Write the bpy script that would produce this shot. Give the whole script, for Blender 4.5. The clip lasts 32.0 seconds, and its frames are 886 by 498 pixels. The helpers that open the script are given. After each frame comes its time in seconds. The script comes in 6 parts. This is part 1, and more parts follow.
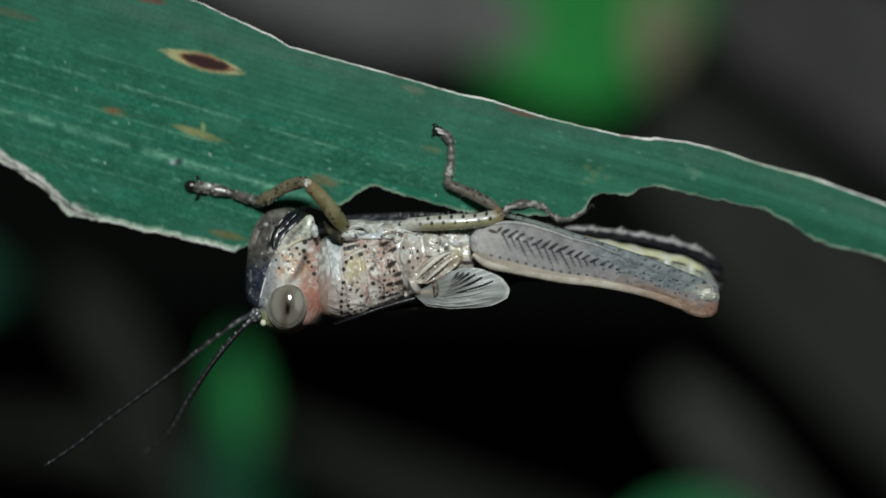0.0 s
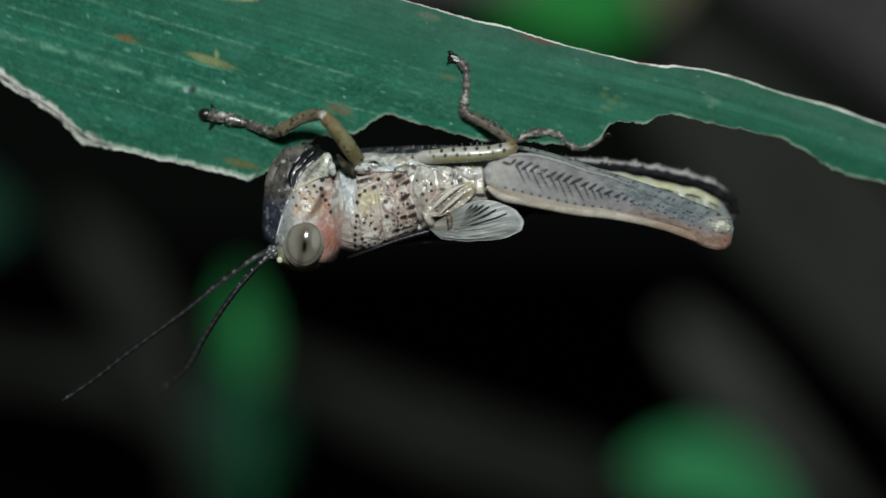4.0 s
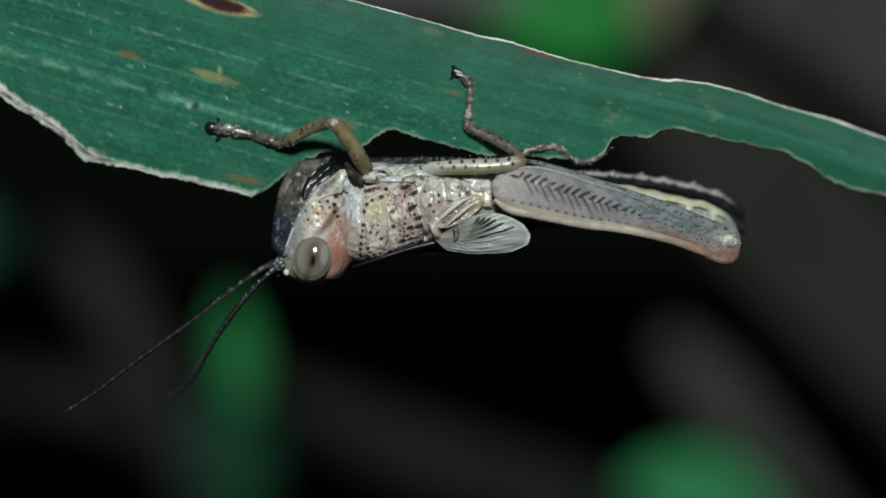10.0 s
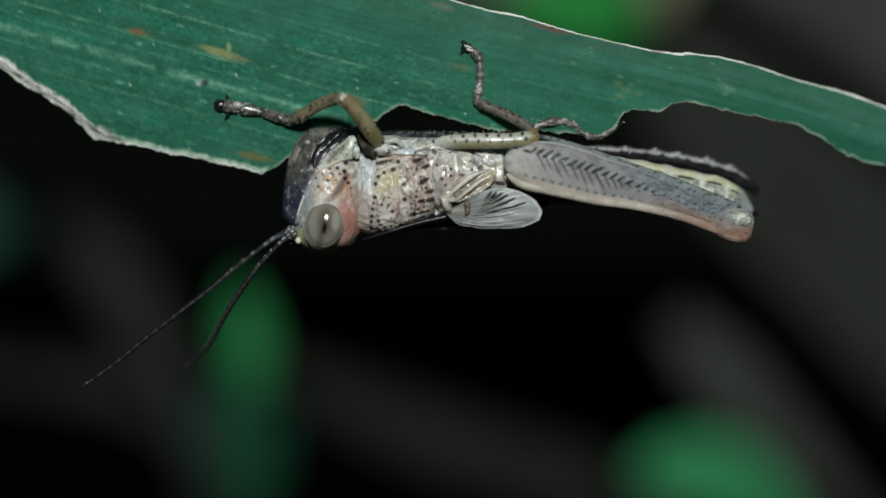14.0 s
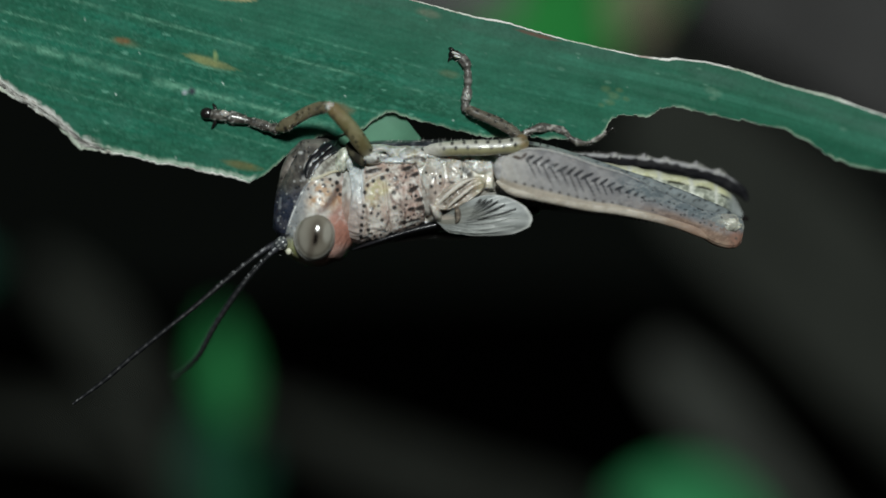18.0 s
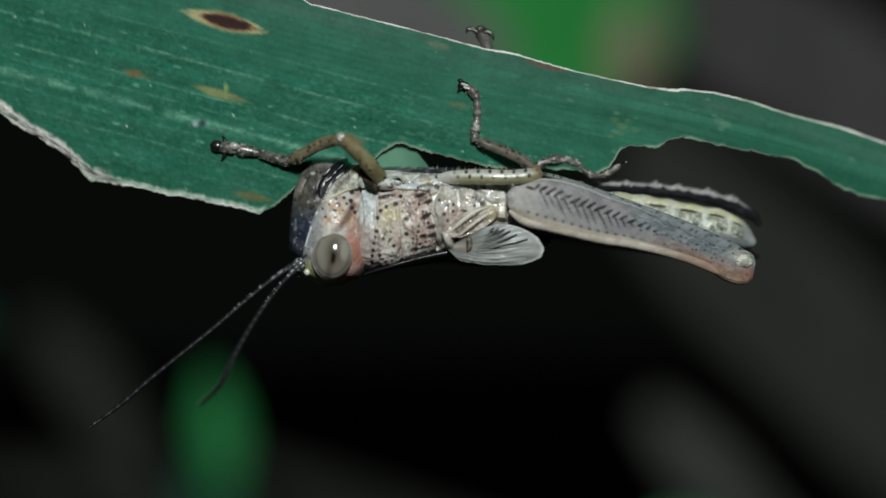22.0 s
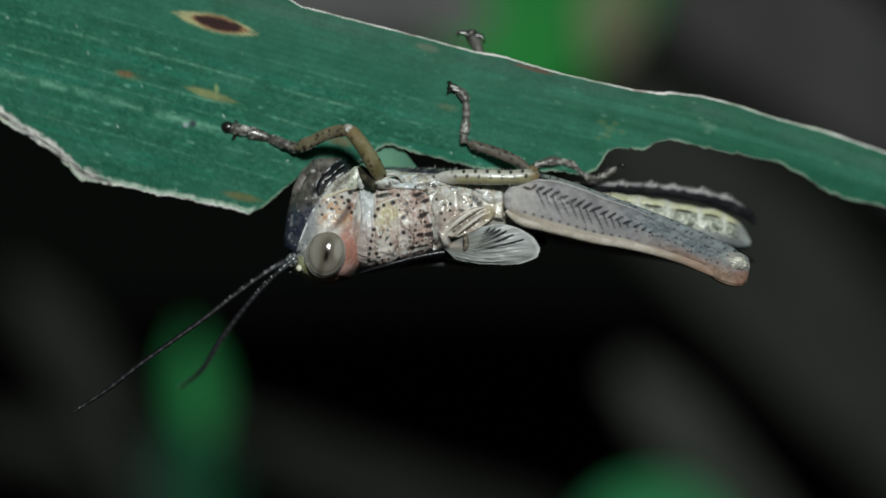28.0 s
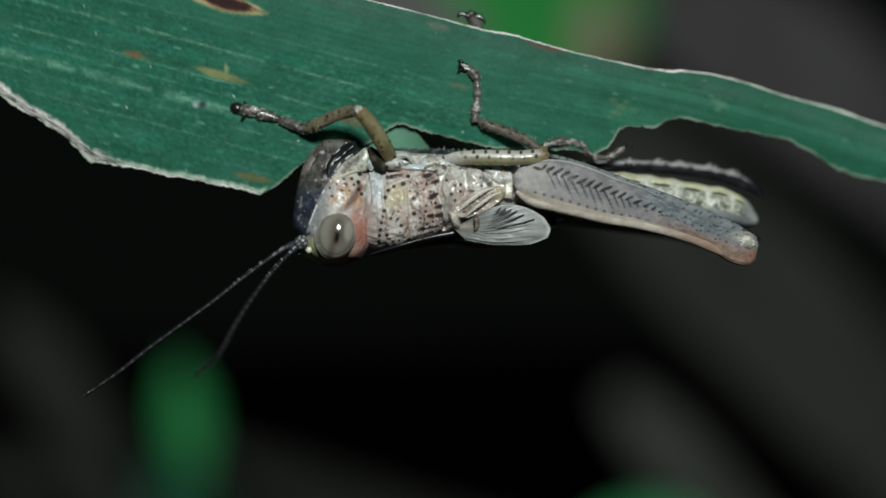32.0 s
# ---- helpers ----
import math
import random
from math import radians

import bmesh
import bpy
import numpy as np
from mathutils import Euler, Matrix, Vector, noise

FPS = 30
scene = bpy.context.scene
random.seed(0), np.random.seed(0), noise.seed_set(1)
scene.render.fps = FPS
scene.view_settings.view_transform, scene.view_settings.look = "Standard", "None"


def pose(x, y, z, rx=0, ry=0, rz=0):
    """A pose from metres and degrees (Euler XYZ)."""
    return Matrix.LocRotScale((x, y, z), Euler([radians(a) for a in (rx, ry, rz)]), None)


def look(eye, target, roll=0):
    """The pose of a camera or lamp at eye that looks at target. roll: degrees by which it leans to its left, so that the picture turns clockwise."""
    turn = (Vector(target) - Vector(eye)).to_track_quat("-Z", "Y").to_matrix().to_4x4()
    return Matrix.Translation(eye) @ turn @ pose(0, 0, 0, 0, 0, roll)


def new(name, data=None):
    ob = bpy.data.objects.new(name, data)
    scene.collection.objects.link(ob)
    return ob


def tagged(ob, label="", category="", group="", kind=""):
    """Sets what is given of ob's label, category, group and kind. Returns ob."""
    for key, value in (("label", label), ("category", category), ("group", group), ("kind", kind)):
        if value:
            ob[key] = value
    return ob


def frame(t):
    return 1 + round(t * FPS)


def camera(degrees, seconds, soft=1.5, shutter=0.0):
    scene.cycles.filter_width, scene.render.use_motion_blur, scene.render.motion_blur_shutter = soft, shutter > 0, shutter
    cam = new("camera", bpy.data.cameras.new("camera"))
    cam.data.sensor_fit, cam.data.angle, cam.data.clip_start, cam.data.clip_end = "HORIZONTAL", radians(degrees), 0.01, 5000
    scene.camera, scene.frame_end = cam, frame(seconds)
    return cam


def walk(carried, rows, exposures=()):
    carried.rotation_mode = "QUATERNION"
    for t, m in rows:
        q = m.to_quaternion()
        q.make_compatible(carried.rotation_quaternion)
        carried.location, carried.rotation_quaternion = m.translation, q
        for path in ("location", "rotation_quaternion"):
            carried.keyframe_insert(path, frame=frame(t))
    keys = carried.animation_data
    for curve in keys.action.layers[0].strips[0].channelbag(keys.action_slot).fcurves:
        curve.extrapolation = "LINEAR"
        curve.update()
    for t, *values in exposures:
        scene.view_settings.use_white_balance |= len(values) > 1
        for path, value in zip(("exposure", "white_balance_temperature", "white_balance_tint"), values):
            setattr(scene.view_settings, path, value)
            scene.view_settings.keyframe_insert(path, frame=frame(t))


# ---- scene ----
cam = camera(42.6, 32.0, soft=1.5)
cam.data.dof.use_dof = True
cam.data.dof.focus_distance = 0.0521
cam.data.dof.aperture_fstop = 10.6

# The camera's way: seconds; millimetres right, ahead and up of the middle of the blade; degrees of yaw, pitch and roll.
HEIGHT = 0.45
CAMERA_ROWS = [
    (0.0, 0.74, -53.74, 1.75, -0.36, 1.92, 0.38),
    (0.5, 0.55, -53.87, 1.79, -0.50, 1.22, 0.43),
    (1.0, 0.41, -53.82, 1.80, -0.48, 0.27, 0.27),
    (1.5, 0.39, -53.78, 1.77, -0.53, -1.09, 0.11),
    (2.0, 0.34, -53.53, 1.73, -0.56, -1.01, 0.16),
    (2.5, 0.21, -53.67, 1.64, -0.76, -0.58, 0.24),
    (3.0, 0.22, -53.65, 1.53, -0.34, 0.21, 0.40),
    (3.5, 0.22, -53.66, 1.38, -0.20, -0.93, 0.38),
    (5.5, -0.26, -53.41, 0.70, -0.44, -1.03, 0.43),
    (6.0, -0.28, -53.77, 0.55, -0.21, -0.40, 0.32),
    (6.5, -0.41, -53.48, 0.52, -0.54, 0.32, 0.40),
    (7.0, -0.55, -53.67, 0.56, -1.11, -0.69, 0.20),
    (7.5, -0.42, -53.48, 0.63, -0.91, 0.19, 0.11),
    (8.0, -0.27, -53.45, 0.73, -0.38, 0.40, 0.10),
    (8.5, -0.07, -53.67, 0.83, -0.32, 1.19, 0.20),
    (9.0, 0.30, -53.70, 0.98, -0.25, 0.94, 0.31),
    (9.5, -0.18, -53.61, 0.85, -0.27, 0.55, 0.05),
    (10.0, -0.49, -53.47, 0.72, -0.72, 0.18, 0.09),
    (10.5, -0.63, -53.49, 0.60, -0.58, 0.10, -0.04),
    (11.0, -0.73, -53.53, 0.48, -0.44, 1.00, -0.00),
    (11.5, -0.70, -53.55, 0.34, -0.40, 0.86, -0.07),
    (12.0, -0.53, -53.43, 0.22, -0.46, 0.77, -0.01),
    (12.5, -0.28, -53.50, 0.10, -0.09, 0.71, 0.07),
    (13.0, 0.00, -53.29, 0.00, 0.03, 0.02, 0.01),
    (13.5, -0.39, -53.41, -0.09, -0.33, 0.18, -0.01),
    (14.0, -0.61, -53.28, -0.17, -0.29, -0.06, -0.27),
    (14.5, -0.79, -53.57, -0.30, -0.26, 0.30, -0.37),
    (16.5, -0.99, -53.29, -0.76, -0.63, 0.99, -0.64),
    (17.0, -0.87, -53.33, -0.92, -0.86, 2.28, -0.51),
    (17.5, -0.90, -53.11, -1.06, -0.85, 1.74, -0.76),
    (18.0, -0.89, -52.96, -1.21, -1.14, 1.43, -0.82),
    (18.5, -0.85, -52.98, -1.40, -1.10, 1.99, -0.96),
    (19.0, -0.65, -52.99, -1.63, -0.26, 2.78, -1.07),
    (19.5, -0.80, -52.84, -1.53, 0.77, 3.44, -1.17),
    (20.0, -0.94, -52.81, -1.39, 0.25, 3.17, -1.19),
    (20.5, -1.11, -52.95, -1.24, -1.14, 3.17, -0.96),
    (21.0, -1.17, -52.90, -1.12, -1.42, 2.66, -1.07),
    (21.5, -1.16, -52.91, -1.04, -1.33, 3.18, -0.91),
    (22.0, -1.20, -53.02, -0.99, -1.01, 2.74, -0.93),
    (22.5, -1.45, -53.06, -0.91, -1.37, 2.29, -1.02),
    (23.0, -1.96, -53.32, -0.76, -1.98, 4.97, -0.68),
    (23.5, -1.72, -53.14, -1.02, -1.59, 2.98, -0.90),
    (24.0, -1.63, -53.31, -1.25, -1.82, 3.88, -0.68),
    (24.5, -1.44, -53.06, -1.45, -1.53, 4.29, -0.62),
    (25.0, -1.51, -53.16, -1.62, -1.76, 4.92, -0.72),
    (25.5, -1.72, -53.27, -1.81, -1.70, 5.34, -0.71),
    (26.0, -2.14, -52.97, -1.93, -2.14, 4.38, -1.04),
    (26.5, -1.70, -53.24, -2.00, -1.81, 4.05, -0.82),
    (28.5, -0.85, -53.26, -2.28, -1.26, 4.65, -0.66),
    (29.0, -0.80, -53.38, -2.34, -1.30, 6.85, -0.42),
    (29.5, -0.85, -53.23, -2.36, -1.51, 5.33, -0.32),
    (30.0, -0.93, -53.31, -2.42, -1.56, 4.86, -0.38),
    (30.5, -1.08, -53.19, -2.46, -2.09, 4.90, -0.39),
    (31.0, -1.44, -53.30, -2.50, -1.70, 3.85, -0.83),
    (31.5, -1.93, -53.07, -2.48, -1.87, 3.40, -1.05),
    (32.0, -2.69, -53.13, -2.47, -2.55, 3.32, -1.27),
]


def eye_pose(x, y, z, yaw, pitch, roll):
    return pose(x / 1000, y / 1000, HEIGHT + z / 1000, 90 + pitch, 0, yaw) @ pose(0, 0, 0, 0, 0, roll)


# how the blade, and all that hangs on it, turns under the wind: seconds; degrees of nod and of swing
NOD_ROWS = [(0.0, 0.0, 0.0), (14.5, 0.0, 0.0), (16.5, 0.8, 0.2), (17.0, 1.1, 0.3), (18.0, 0.9, -0.4), (19.0, 2.1, 0.3), (20.0, 2.4, -0.7), (21.0, 2.4, -0.7), (22.0, 2.6, -1.0), (23.0, 1.4, -1.0), (24.0, 2.1, -1.4),
            (25.0, 1.7, -1.7), (26.0, 1.8, -1.2), (29.0, -1.9, -2.1), (30.0, -1.0, -2.3), (31.0, 0.5, -2.3), (32.0, 2.1, -1.4)]


def sway(t):
    """The blade, and what hangs on it, turns a little about its middle while the camera follows it."""
    up = float(np.interp(t, [r[0] for r in CAMERA_ROWS], [r[3] for r in CAMERA_ROWS]))
    nod, swing = (float(np.interp(t, [r[0] for r in NOD_ROWS], [r[k] for r in NOD_ROWS])) for k in (1, 2))
    middle = Matrix.Translation((0, 0, HEIGHT))
    return middle @ pose(0, 0, 0, math.degrees(math.asin(0.44 * up / 53.7)) + nod, 0, swing) @ middle.inverted()


walk(cam, [(t, sway(t) @ eye_pose(*r)) for t, *r in CAMERA_ROWS])

# ---- light: a moonless night and one hand torch above the camera ----
world = bpy.data.worlds.new("night")
scene.world = world
world.use_nodes = True
world.node_tree.nodes["Background"].inputs[0].default_value = (0.8, 1.0, 0.85, 1)
world.node_tree.nodes["Background"].inputs[1].default_value = 0.003
torch = new("torch", bpy.data.lights.new("torch", "AREA"))
torch.data.shape = "DISK"
torch.data.size = 0.1
torch.data.energy = 3.5
torch.data.color = (0.94, 1.0, 0.96)
torch.matrix_world = look((0.03, -0.565, HEIGHT + 0.205), (0.0, 0.0, HEIGHT))
scene.view_settings.exposure = 0.0

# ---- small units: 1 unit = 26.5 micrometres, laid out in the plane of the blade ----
S, D = 2.65e-5, 0.0533
rng = np.random.RandomState(5)


def P(u, v, w=0.0):
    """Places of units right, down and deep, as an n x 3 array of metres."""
    u, v, w = np.broadcast_arrays(np.asarray(u, float), np.asarray(v, float), np.asarray(w, float))
    k = (D + w * S) / D
    return np.stack([(u - 784) * S * k, w * S, (441 - v) * S * k + HEIGHT], -1)


def curve(ctrl, n):
    """A smooth line through rows of numbers, n points."""
    c = np.array(ctrl, float)
    d = np.r_[0, np.cumsum(np.maximum(np.linalg.norm(np.diff(c[:, :2], axis=0), axis=1), 1e-6))]
    x = np.linspace(0, d[-1], n)
    m = np.gradient(c, d, axis=0) if len(c) > 2 else np.repeat(np.diff(c, axis=0) / d[-1], 2, 0)
    i = np.clip(np.searchsorted(d, x) - 1, 0, len(d) - 2)
    h = (d[i + 1] - d[i])[:, None]
    s = ((x - d[i]) / (d[i + 1] - d[i]))[:, None]
    return ((2 * s**3 - 3 * s**2 + 1) * c[i] + (s**3 - 2 * s**2 + s) * h * m[i]
            + (3 * s**2 - 2 * s**3) * c[i + 1] + (s**3 - s**2) * h * m[i + 1])


def hashed(ix, iy, k=0):
    return np.modf(np.abs(np.sin(ix * 127.1 + iy * 311.7 + k * 74.7) * 43758.5453))[0]


def grain(x, y, k=0):
    """Smooth noise, 0 to 1, on a grid of unit cells."""
    ix, iy = np.floor(x), np.floor(y)
    fx, fy = x - ix, y - iy
    fx, fy = fx * fx * (3 - 2 * fx), fy * fy * (3 - 2 * fy)
    a, b = hashed(ix, iy, k), hashed(ix + 1, iy, k)
    c, d = hashed(ix, iy + 1, k), hashed(ix + 1, iy + 1, k)
    return (a * (1 - fx) + b * fx) * (1 - fy) + (c * (1 - fx) + d * fx) * fy


def rough_grain(x, y, k=0):
    return 0.55 * grain(x, y, k) + 0.3 * grain(x * 2.1, y * 2.1, k + 1) + 0.15 * grain(x * 4.3, y * 4.3, k + 2)


def step(a, b, x):
    s = np.clip((x - a) / (b - a), 0, 1)
    return s * s * (3 - 2 * s)


def mix(a, b, m):
    return np.asarray(a, float) * (1 - m[:, None]) + np.asarray(b, float) * m[:, None]


def spots(u, v, cell, chance, size, k=0, stretch=1.0, lean=0.0):
    """One dark spot in some cells of a grid, with its own place and size: 0 to 1."""
    x, y = (u * math.cos(lean) + v * math.sin(lean)) / cell / stretch, (v * math.cos(lean) - u * math.sin(lean)) / cell
    out = np.zeros_like(x)
    for dx in (-1, 0, 1):
        for dy in (-1, 0, 1):
            ix, iy = np.floor(x) + dx, np.floor(y) + dy
            cx, cy = ix + 0.2 + 0.6 * hashed(ix, iy, k), iy + 0.2 + 0.6 * hashed(ix, iy, k + 1)
            r = size * (0.55 + 0.6 * hashed(ix, iy, k + 2)) / cell
            d = np.hypot(x - cx, y - cy)
            out = np.maximum(out, (hashed(ix, iy, k + 3) < chance) * (1 - step(r * 0.7, r * 1.25, d)))
    return out


def blots(u, v, rows, soft=0.3):
    """Marks of given middle, half length, half width and lean in degrees (downward to the right): 0 to 1."""
    out = np.zeros_like(u)
    wob = 0.25 * (rough_grain(u / 3.5, v / 3.5, 301) - 0.5)
    for cu, cv, ru, rv, lean in rows:
        near = (np.abs(u - cu) < 2 * (ru + rv)) & (np.abs(v - cv) < 2 * (ru + rv))
        c, q = math.cos(math.radians(lean)), math.sin(math.radians(lean))
        x, y = ((u - cu) * c + (v - cv) * q) / ru, ((v - cv) * c - (u - cu) * q) / rv
        out = np.where(near, np.maximum(out, 1 - step(1 - soft, 1 + soft, np.hypot(x, y) + wob)), out)
    return out


def dots(u, v, rows, r):
    return blots(u, v, [(x, y, r * k, r * k, 0) for x, y, k in rows])


def stroke(u, v, line, half, soft=1.2):
    """A line drawn through points: 0 to 1."""
    p = curve(line, 8 * len(line))
    best = np.full(u.shape, 1e9)
    for (x0, y0), (x1, y1) in zip(p[:-1], p[1:]):
        dx, dy = x1 - x0, y1 - y0
        k = np.clip(((u - x0) * dx + (v - y0) * dy) / (dx * dx + dy * dy + 1e-9), 0, 1)
        best = np.minimum(best, np.hypot(u - x0 - k * dx, v - y0 - k * dy))
    return 1 - step(half - soft, half + soft, best)


def surface(name, base=None, rough=0.5, bump=0.2, cells=9000.0, spec=0.5, vary=0.25, coat=0.0, subsurface=0.0):
    """A node material: painted or plain colour, fine mottling and relief."""
    m = bpy.data.materials.new(name)
    m.use_nodes = True
    nt = m.node_tree
    b = nt.nodes["Principled BSDF"]
    co = nt.nodes.new("ShaderNodeTexCoord")
    n1, n2 = nt.nodes.new("ShaderNodeTexNoise"), nt.nodes.new("ShaderNodeTexNoise")
    n1.inputs["Scale"].default_value, n2.inputs["Scale"].default_value = cells, cells / 6
    n1.inputs["Detail"].default_value = n2.inputs["Detail"].default_value = 4
    for n in (n1, n2):
        nt.links.new(co.outputs["Object"], n.inputs["Vector"])
    if base is None:
        c = nt.nodes.new("ShaderNodeVertexColor")
        c.layer_name = "col"
    else:
        c = nt.nodes.new("ShaderNodeRGB")
        c.outputs[0].default_value = (*base, 1)
    add = nt.nodes.new("ShaderNodeMath")
    add.operation = "ADD"
    nt.links.new(n1.outputs["Fac"], add.inputs[0])
    nt.links.new(n2.outputs["Fac"], add.inputs[1])
    ramp = nt.nodes.new("ShaderNodeMapRange")
    ramp.inputs["From Min"].default_value, ramp.inputs["From Max"].default_value = 0.6, 1.4
    ramp.inputs["To Min"].default_value, ramp.inputs["To Max"].default_value = 1 - vary, 1 + vary
    nt.links.new(add.outputs[0], ramp.inputs["Value"])
    mul = nt.nodes.new("ShaderNodeVectorMath")
    mul.operation = "SCALE"
    nt.links.new(c.outputs[0], mul.inputs[0])
    nt.links.new(ramp.outputs[0], mul.inputs["Scale"])
    nt.links.new(mul.outputs[0], b.inputs["Base Color"])
    b.inputs["Roughness"].default_value = rough
    b.inputs["Specular IOR Level"].default_value = spec
    b.inputs["Coat Weight"].default_value = coat
    b.inputs["Coat Roughness"].default_value = 0.12
    if subsurface:
        b.inputs["Subsurface Weight"].default_value = subsurface
        b.inputs["Subsurface Radius"].default_value = (0.0004, 0.00025, 0.00015)
        b.inputs["Subsurface Scale"].default_value = 0.6
    if bump:
        bp = nt.nodes.new("ShaderNodeBump")
        bp.inputs["Strength"].default_value = bump
        bp.inputs["Distance"].default_value = 0.00004
        nt.links.new(n1.outputs["Fac"], bp.inputs["Height"])
        nt.links.new(bp.outputs[0], b.inputs["Normal"])
    return m


LEAF = surface("leaf_blade", None, 0.65, 0.18, 6000, 0.12, 0.2)
CUTICLE = surface("cuticle", None, 0.42, 0.45, 6500, 0.45, 0.25, 0.13, 0.12)
SHINY = surface("shiny_cuticle", None, 0.34, 0.6, 5200, 0.5, 0.3, 0.4)
WET = surface("wet_skin", None, 0.3, 0.55, 3600, 0.5, 0.22, 0.6, 0.3)
JAW = surface("jaw", (0.008, 0.008, 0.011), 0.3, 0.9, 2600, 0.45, 0.2, 0.15)
THIGH_SKIN = surface("thigh_skin", None, 0.55, 0.5, 6000, 0.16, 0.18, 0.03, 0.08)
EYE = surface("eye", None, 0.12, 0.0, 9000, 0.6, 0.06, 0.9)
WING = surface("wing_pad", None, 0.45, 0.3, 9000, 0.35, 0.15, 0.05)
HAIR = surface("bristle", (0.62, 0.61, 0.58), 0.5, 0.0, 9000, 0.5, 0.2)
CLAW = surface("claw", (0.012, 0.01, 0.01), 0.26, 0.0, 9000, 0.6, 0.2, 0.5)
FEELER = surface("feeler", None, 0.42, 0.2, 9000, 0.2, 0.2, 0.0)
FAR_GREEN = surface("far_leaf", (0.024, 0.3, 0.058), 0.6, 0.2, 300, 0.1, 0.35)
FAR_BRIGHT = surface("far_young_leaf", (0.05, 0.33, 0.13), 0.6, 0.2, 300, 0.1, 0.25)
FAR_MID = surface("far_green_leaf", (0.032, 0.28, 0.085), 0.6, 0.2, 300, 0.1, 0.35)
# darker leaf copy: the shade is in its colour
FAR_SHADED = surface("far_shaded_leaf", (0.018, 0.085, 0.055), 0.6, 0.2, 300, 0.1, 0.3)
FAR_MIST = surface("near_pale_leaf", (0.095, 0.235, 0.155), 0.6, 0.2, 900, 0.2, 0.25)
# one straw in four brightnesses: more or less light put into the colour
FAR_STRAW_LIT = surface("far_straw_lit", (0.085, 0.083, 0.084), 0.85, 0.3, 250, 0.15, 0.4)
FAR_STRAW_DIM = surface("far_straw_dim", (0.047, 0.051, 0.044), 0.85, 0.3, 250, 0.15, 0.4)
FAR_STRAW_BRIGHT = surface("far_straw_bright", (0.14, 0.138, 0.14), 0.85, 0.3, 250, 0.1, 0.4)
FAR_STRAW_HALF_LIT = surface("far_straw_half_lit", (0.075, 0.08, 0.072), 0.85, 0.3, 250, 0.15, 0.4)
FAR_TAN = surface("far_withered_leaf", (0.235, 0.215, 0.145), 0.8, 0.3, 250, 0.2, 0.35)
SOIL = surface("soil", (0.035, 0.03, 0.026), 0.95, 0.5, 60, 0.1, 0.5)


def link(name, verts, faces, material, parent=None, col=None, origin=(0, 0, 0), label="", smooth=True):
    """One mesh object; the mesh lies round its origin."""
    me = bpy.data.meshes.new(name)
    me.from_pydata((np.asarray(verts) - np.asarray(origin)).tolist(), [], faces if isinstance(faces, list) else faces.tolist())
    if smooth:
        me.polygons.foreach_set("use_smooth", np.ones(len(me.polygons), bool))
    if col is not None:
        a = me.color_attributes.new("col", "FLOAT_COLOR", "POINT")
        a.data.foreach_set("color", np.c_[np.clip(col, 0.002, 1), np.ones(len(col))].astype(np.float32).ravel())
    me.materials.append(material)
    ob = new(name, me)
    base = Vector(origin)
    if parent is not None:
        ob.parent = parent
        base = base - Vector(parent["at"])
    ob.location = base
    ob["at"] = tuple(origin)
    if label:
        ob["label"] = label
    return ob


def sheet_faces(n, m, wrap=False, flip=False):
    i, j = np.meshgrid(np.arange(n - 1), np.arange(m if wrap else m - 1), indexing="ij")
    a, b = i * m + j, i * m + (j + 1) % m
    f = np.stack([a, b, b + m, a + m], -1).reshape(-1, 4)
    return f[:, ::-1] if flip else f


def tube(name, ctrl, n, m, material, parent, paint, origin=None, label="", power=1.0, relief=None):
    """A body of oval rings along a line: ctrl rows of right, down, deep, half height, half depth."""
    c = curve(ctrl, n)
    t = np.gradient(c[:, :2], axis=0)
    t /= np.linalg.norm(t, axis=1)[:, None]
    nor = np.stack([t[:, 1], -t[:, 0]], -1)
    a = np.linspace(0, 2 * np.pi, m, endpoint=False)
    ca, sa = np.sign(np.cos(a)) * np.abs(np.cos(a)) ** power, np.sign(np.sin(a)) * np.abs(np.sin(a)) ** power
    hh, hd = np.maximum(c[:, 3], 0.3), np.maximum(c[:, 4], 0.3)
    along = np.repeat(np.linspace(0, 1, n), m)
    across = np.tile(np.cos(a), n)
    front = np.tile(-np.sin(a), n)
    k = np.ones(n * m) if relief is None else relief(along, across, front, np.repeat(c[:, 0], m), np.repeat(c[:, 1], m))
    k = k.reshape(n, m)
    u = c[:, 0, None] + nor[:, 0, None] * hh[:, None] * ca * k
    v = c[:, 1, None] + nor[:, 1, None] * hh[:, None] * ca * k
    w = c[:, 2, None] + hd[:, None] * sa * k
    u, v, w = u.ravel(), v.ravel(), w.ravel()
    col = paint(u, v, along, across, front) if callable(paint) else np.tile(np.array(paint, float), (n * m, 1))
    f = sheet_faces(n, m, True).tolist() + [list(range(m))[::-1], list(range((n - 1) * m, n * m))]
    o = P(*c[0, :3]) if origin is None else P(*origin)
    return link(name, P(u, v, w), f, material, parent, col, o, label)


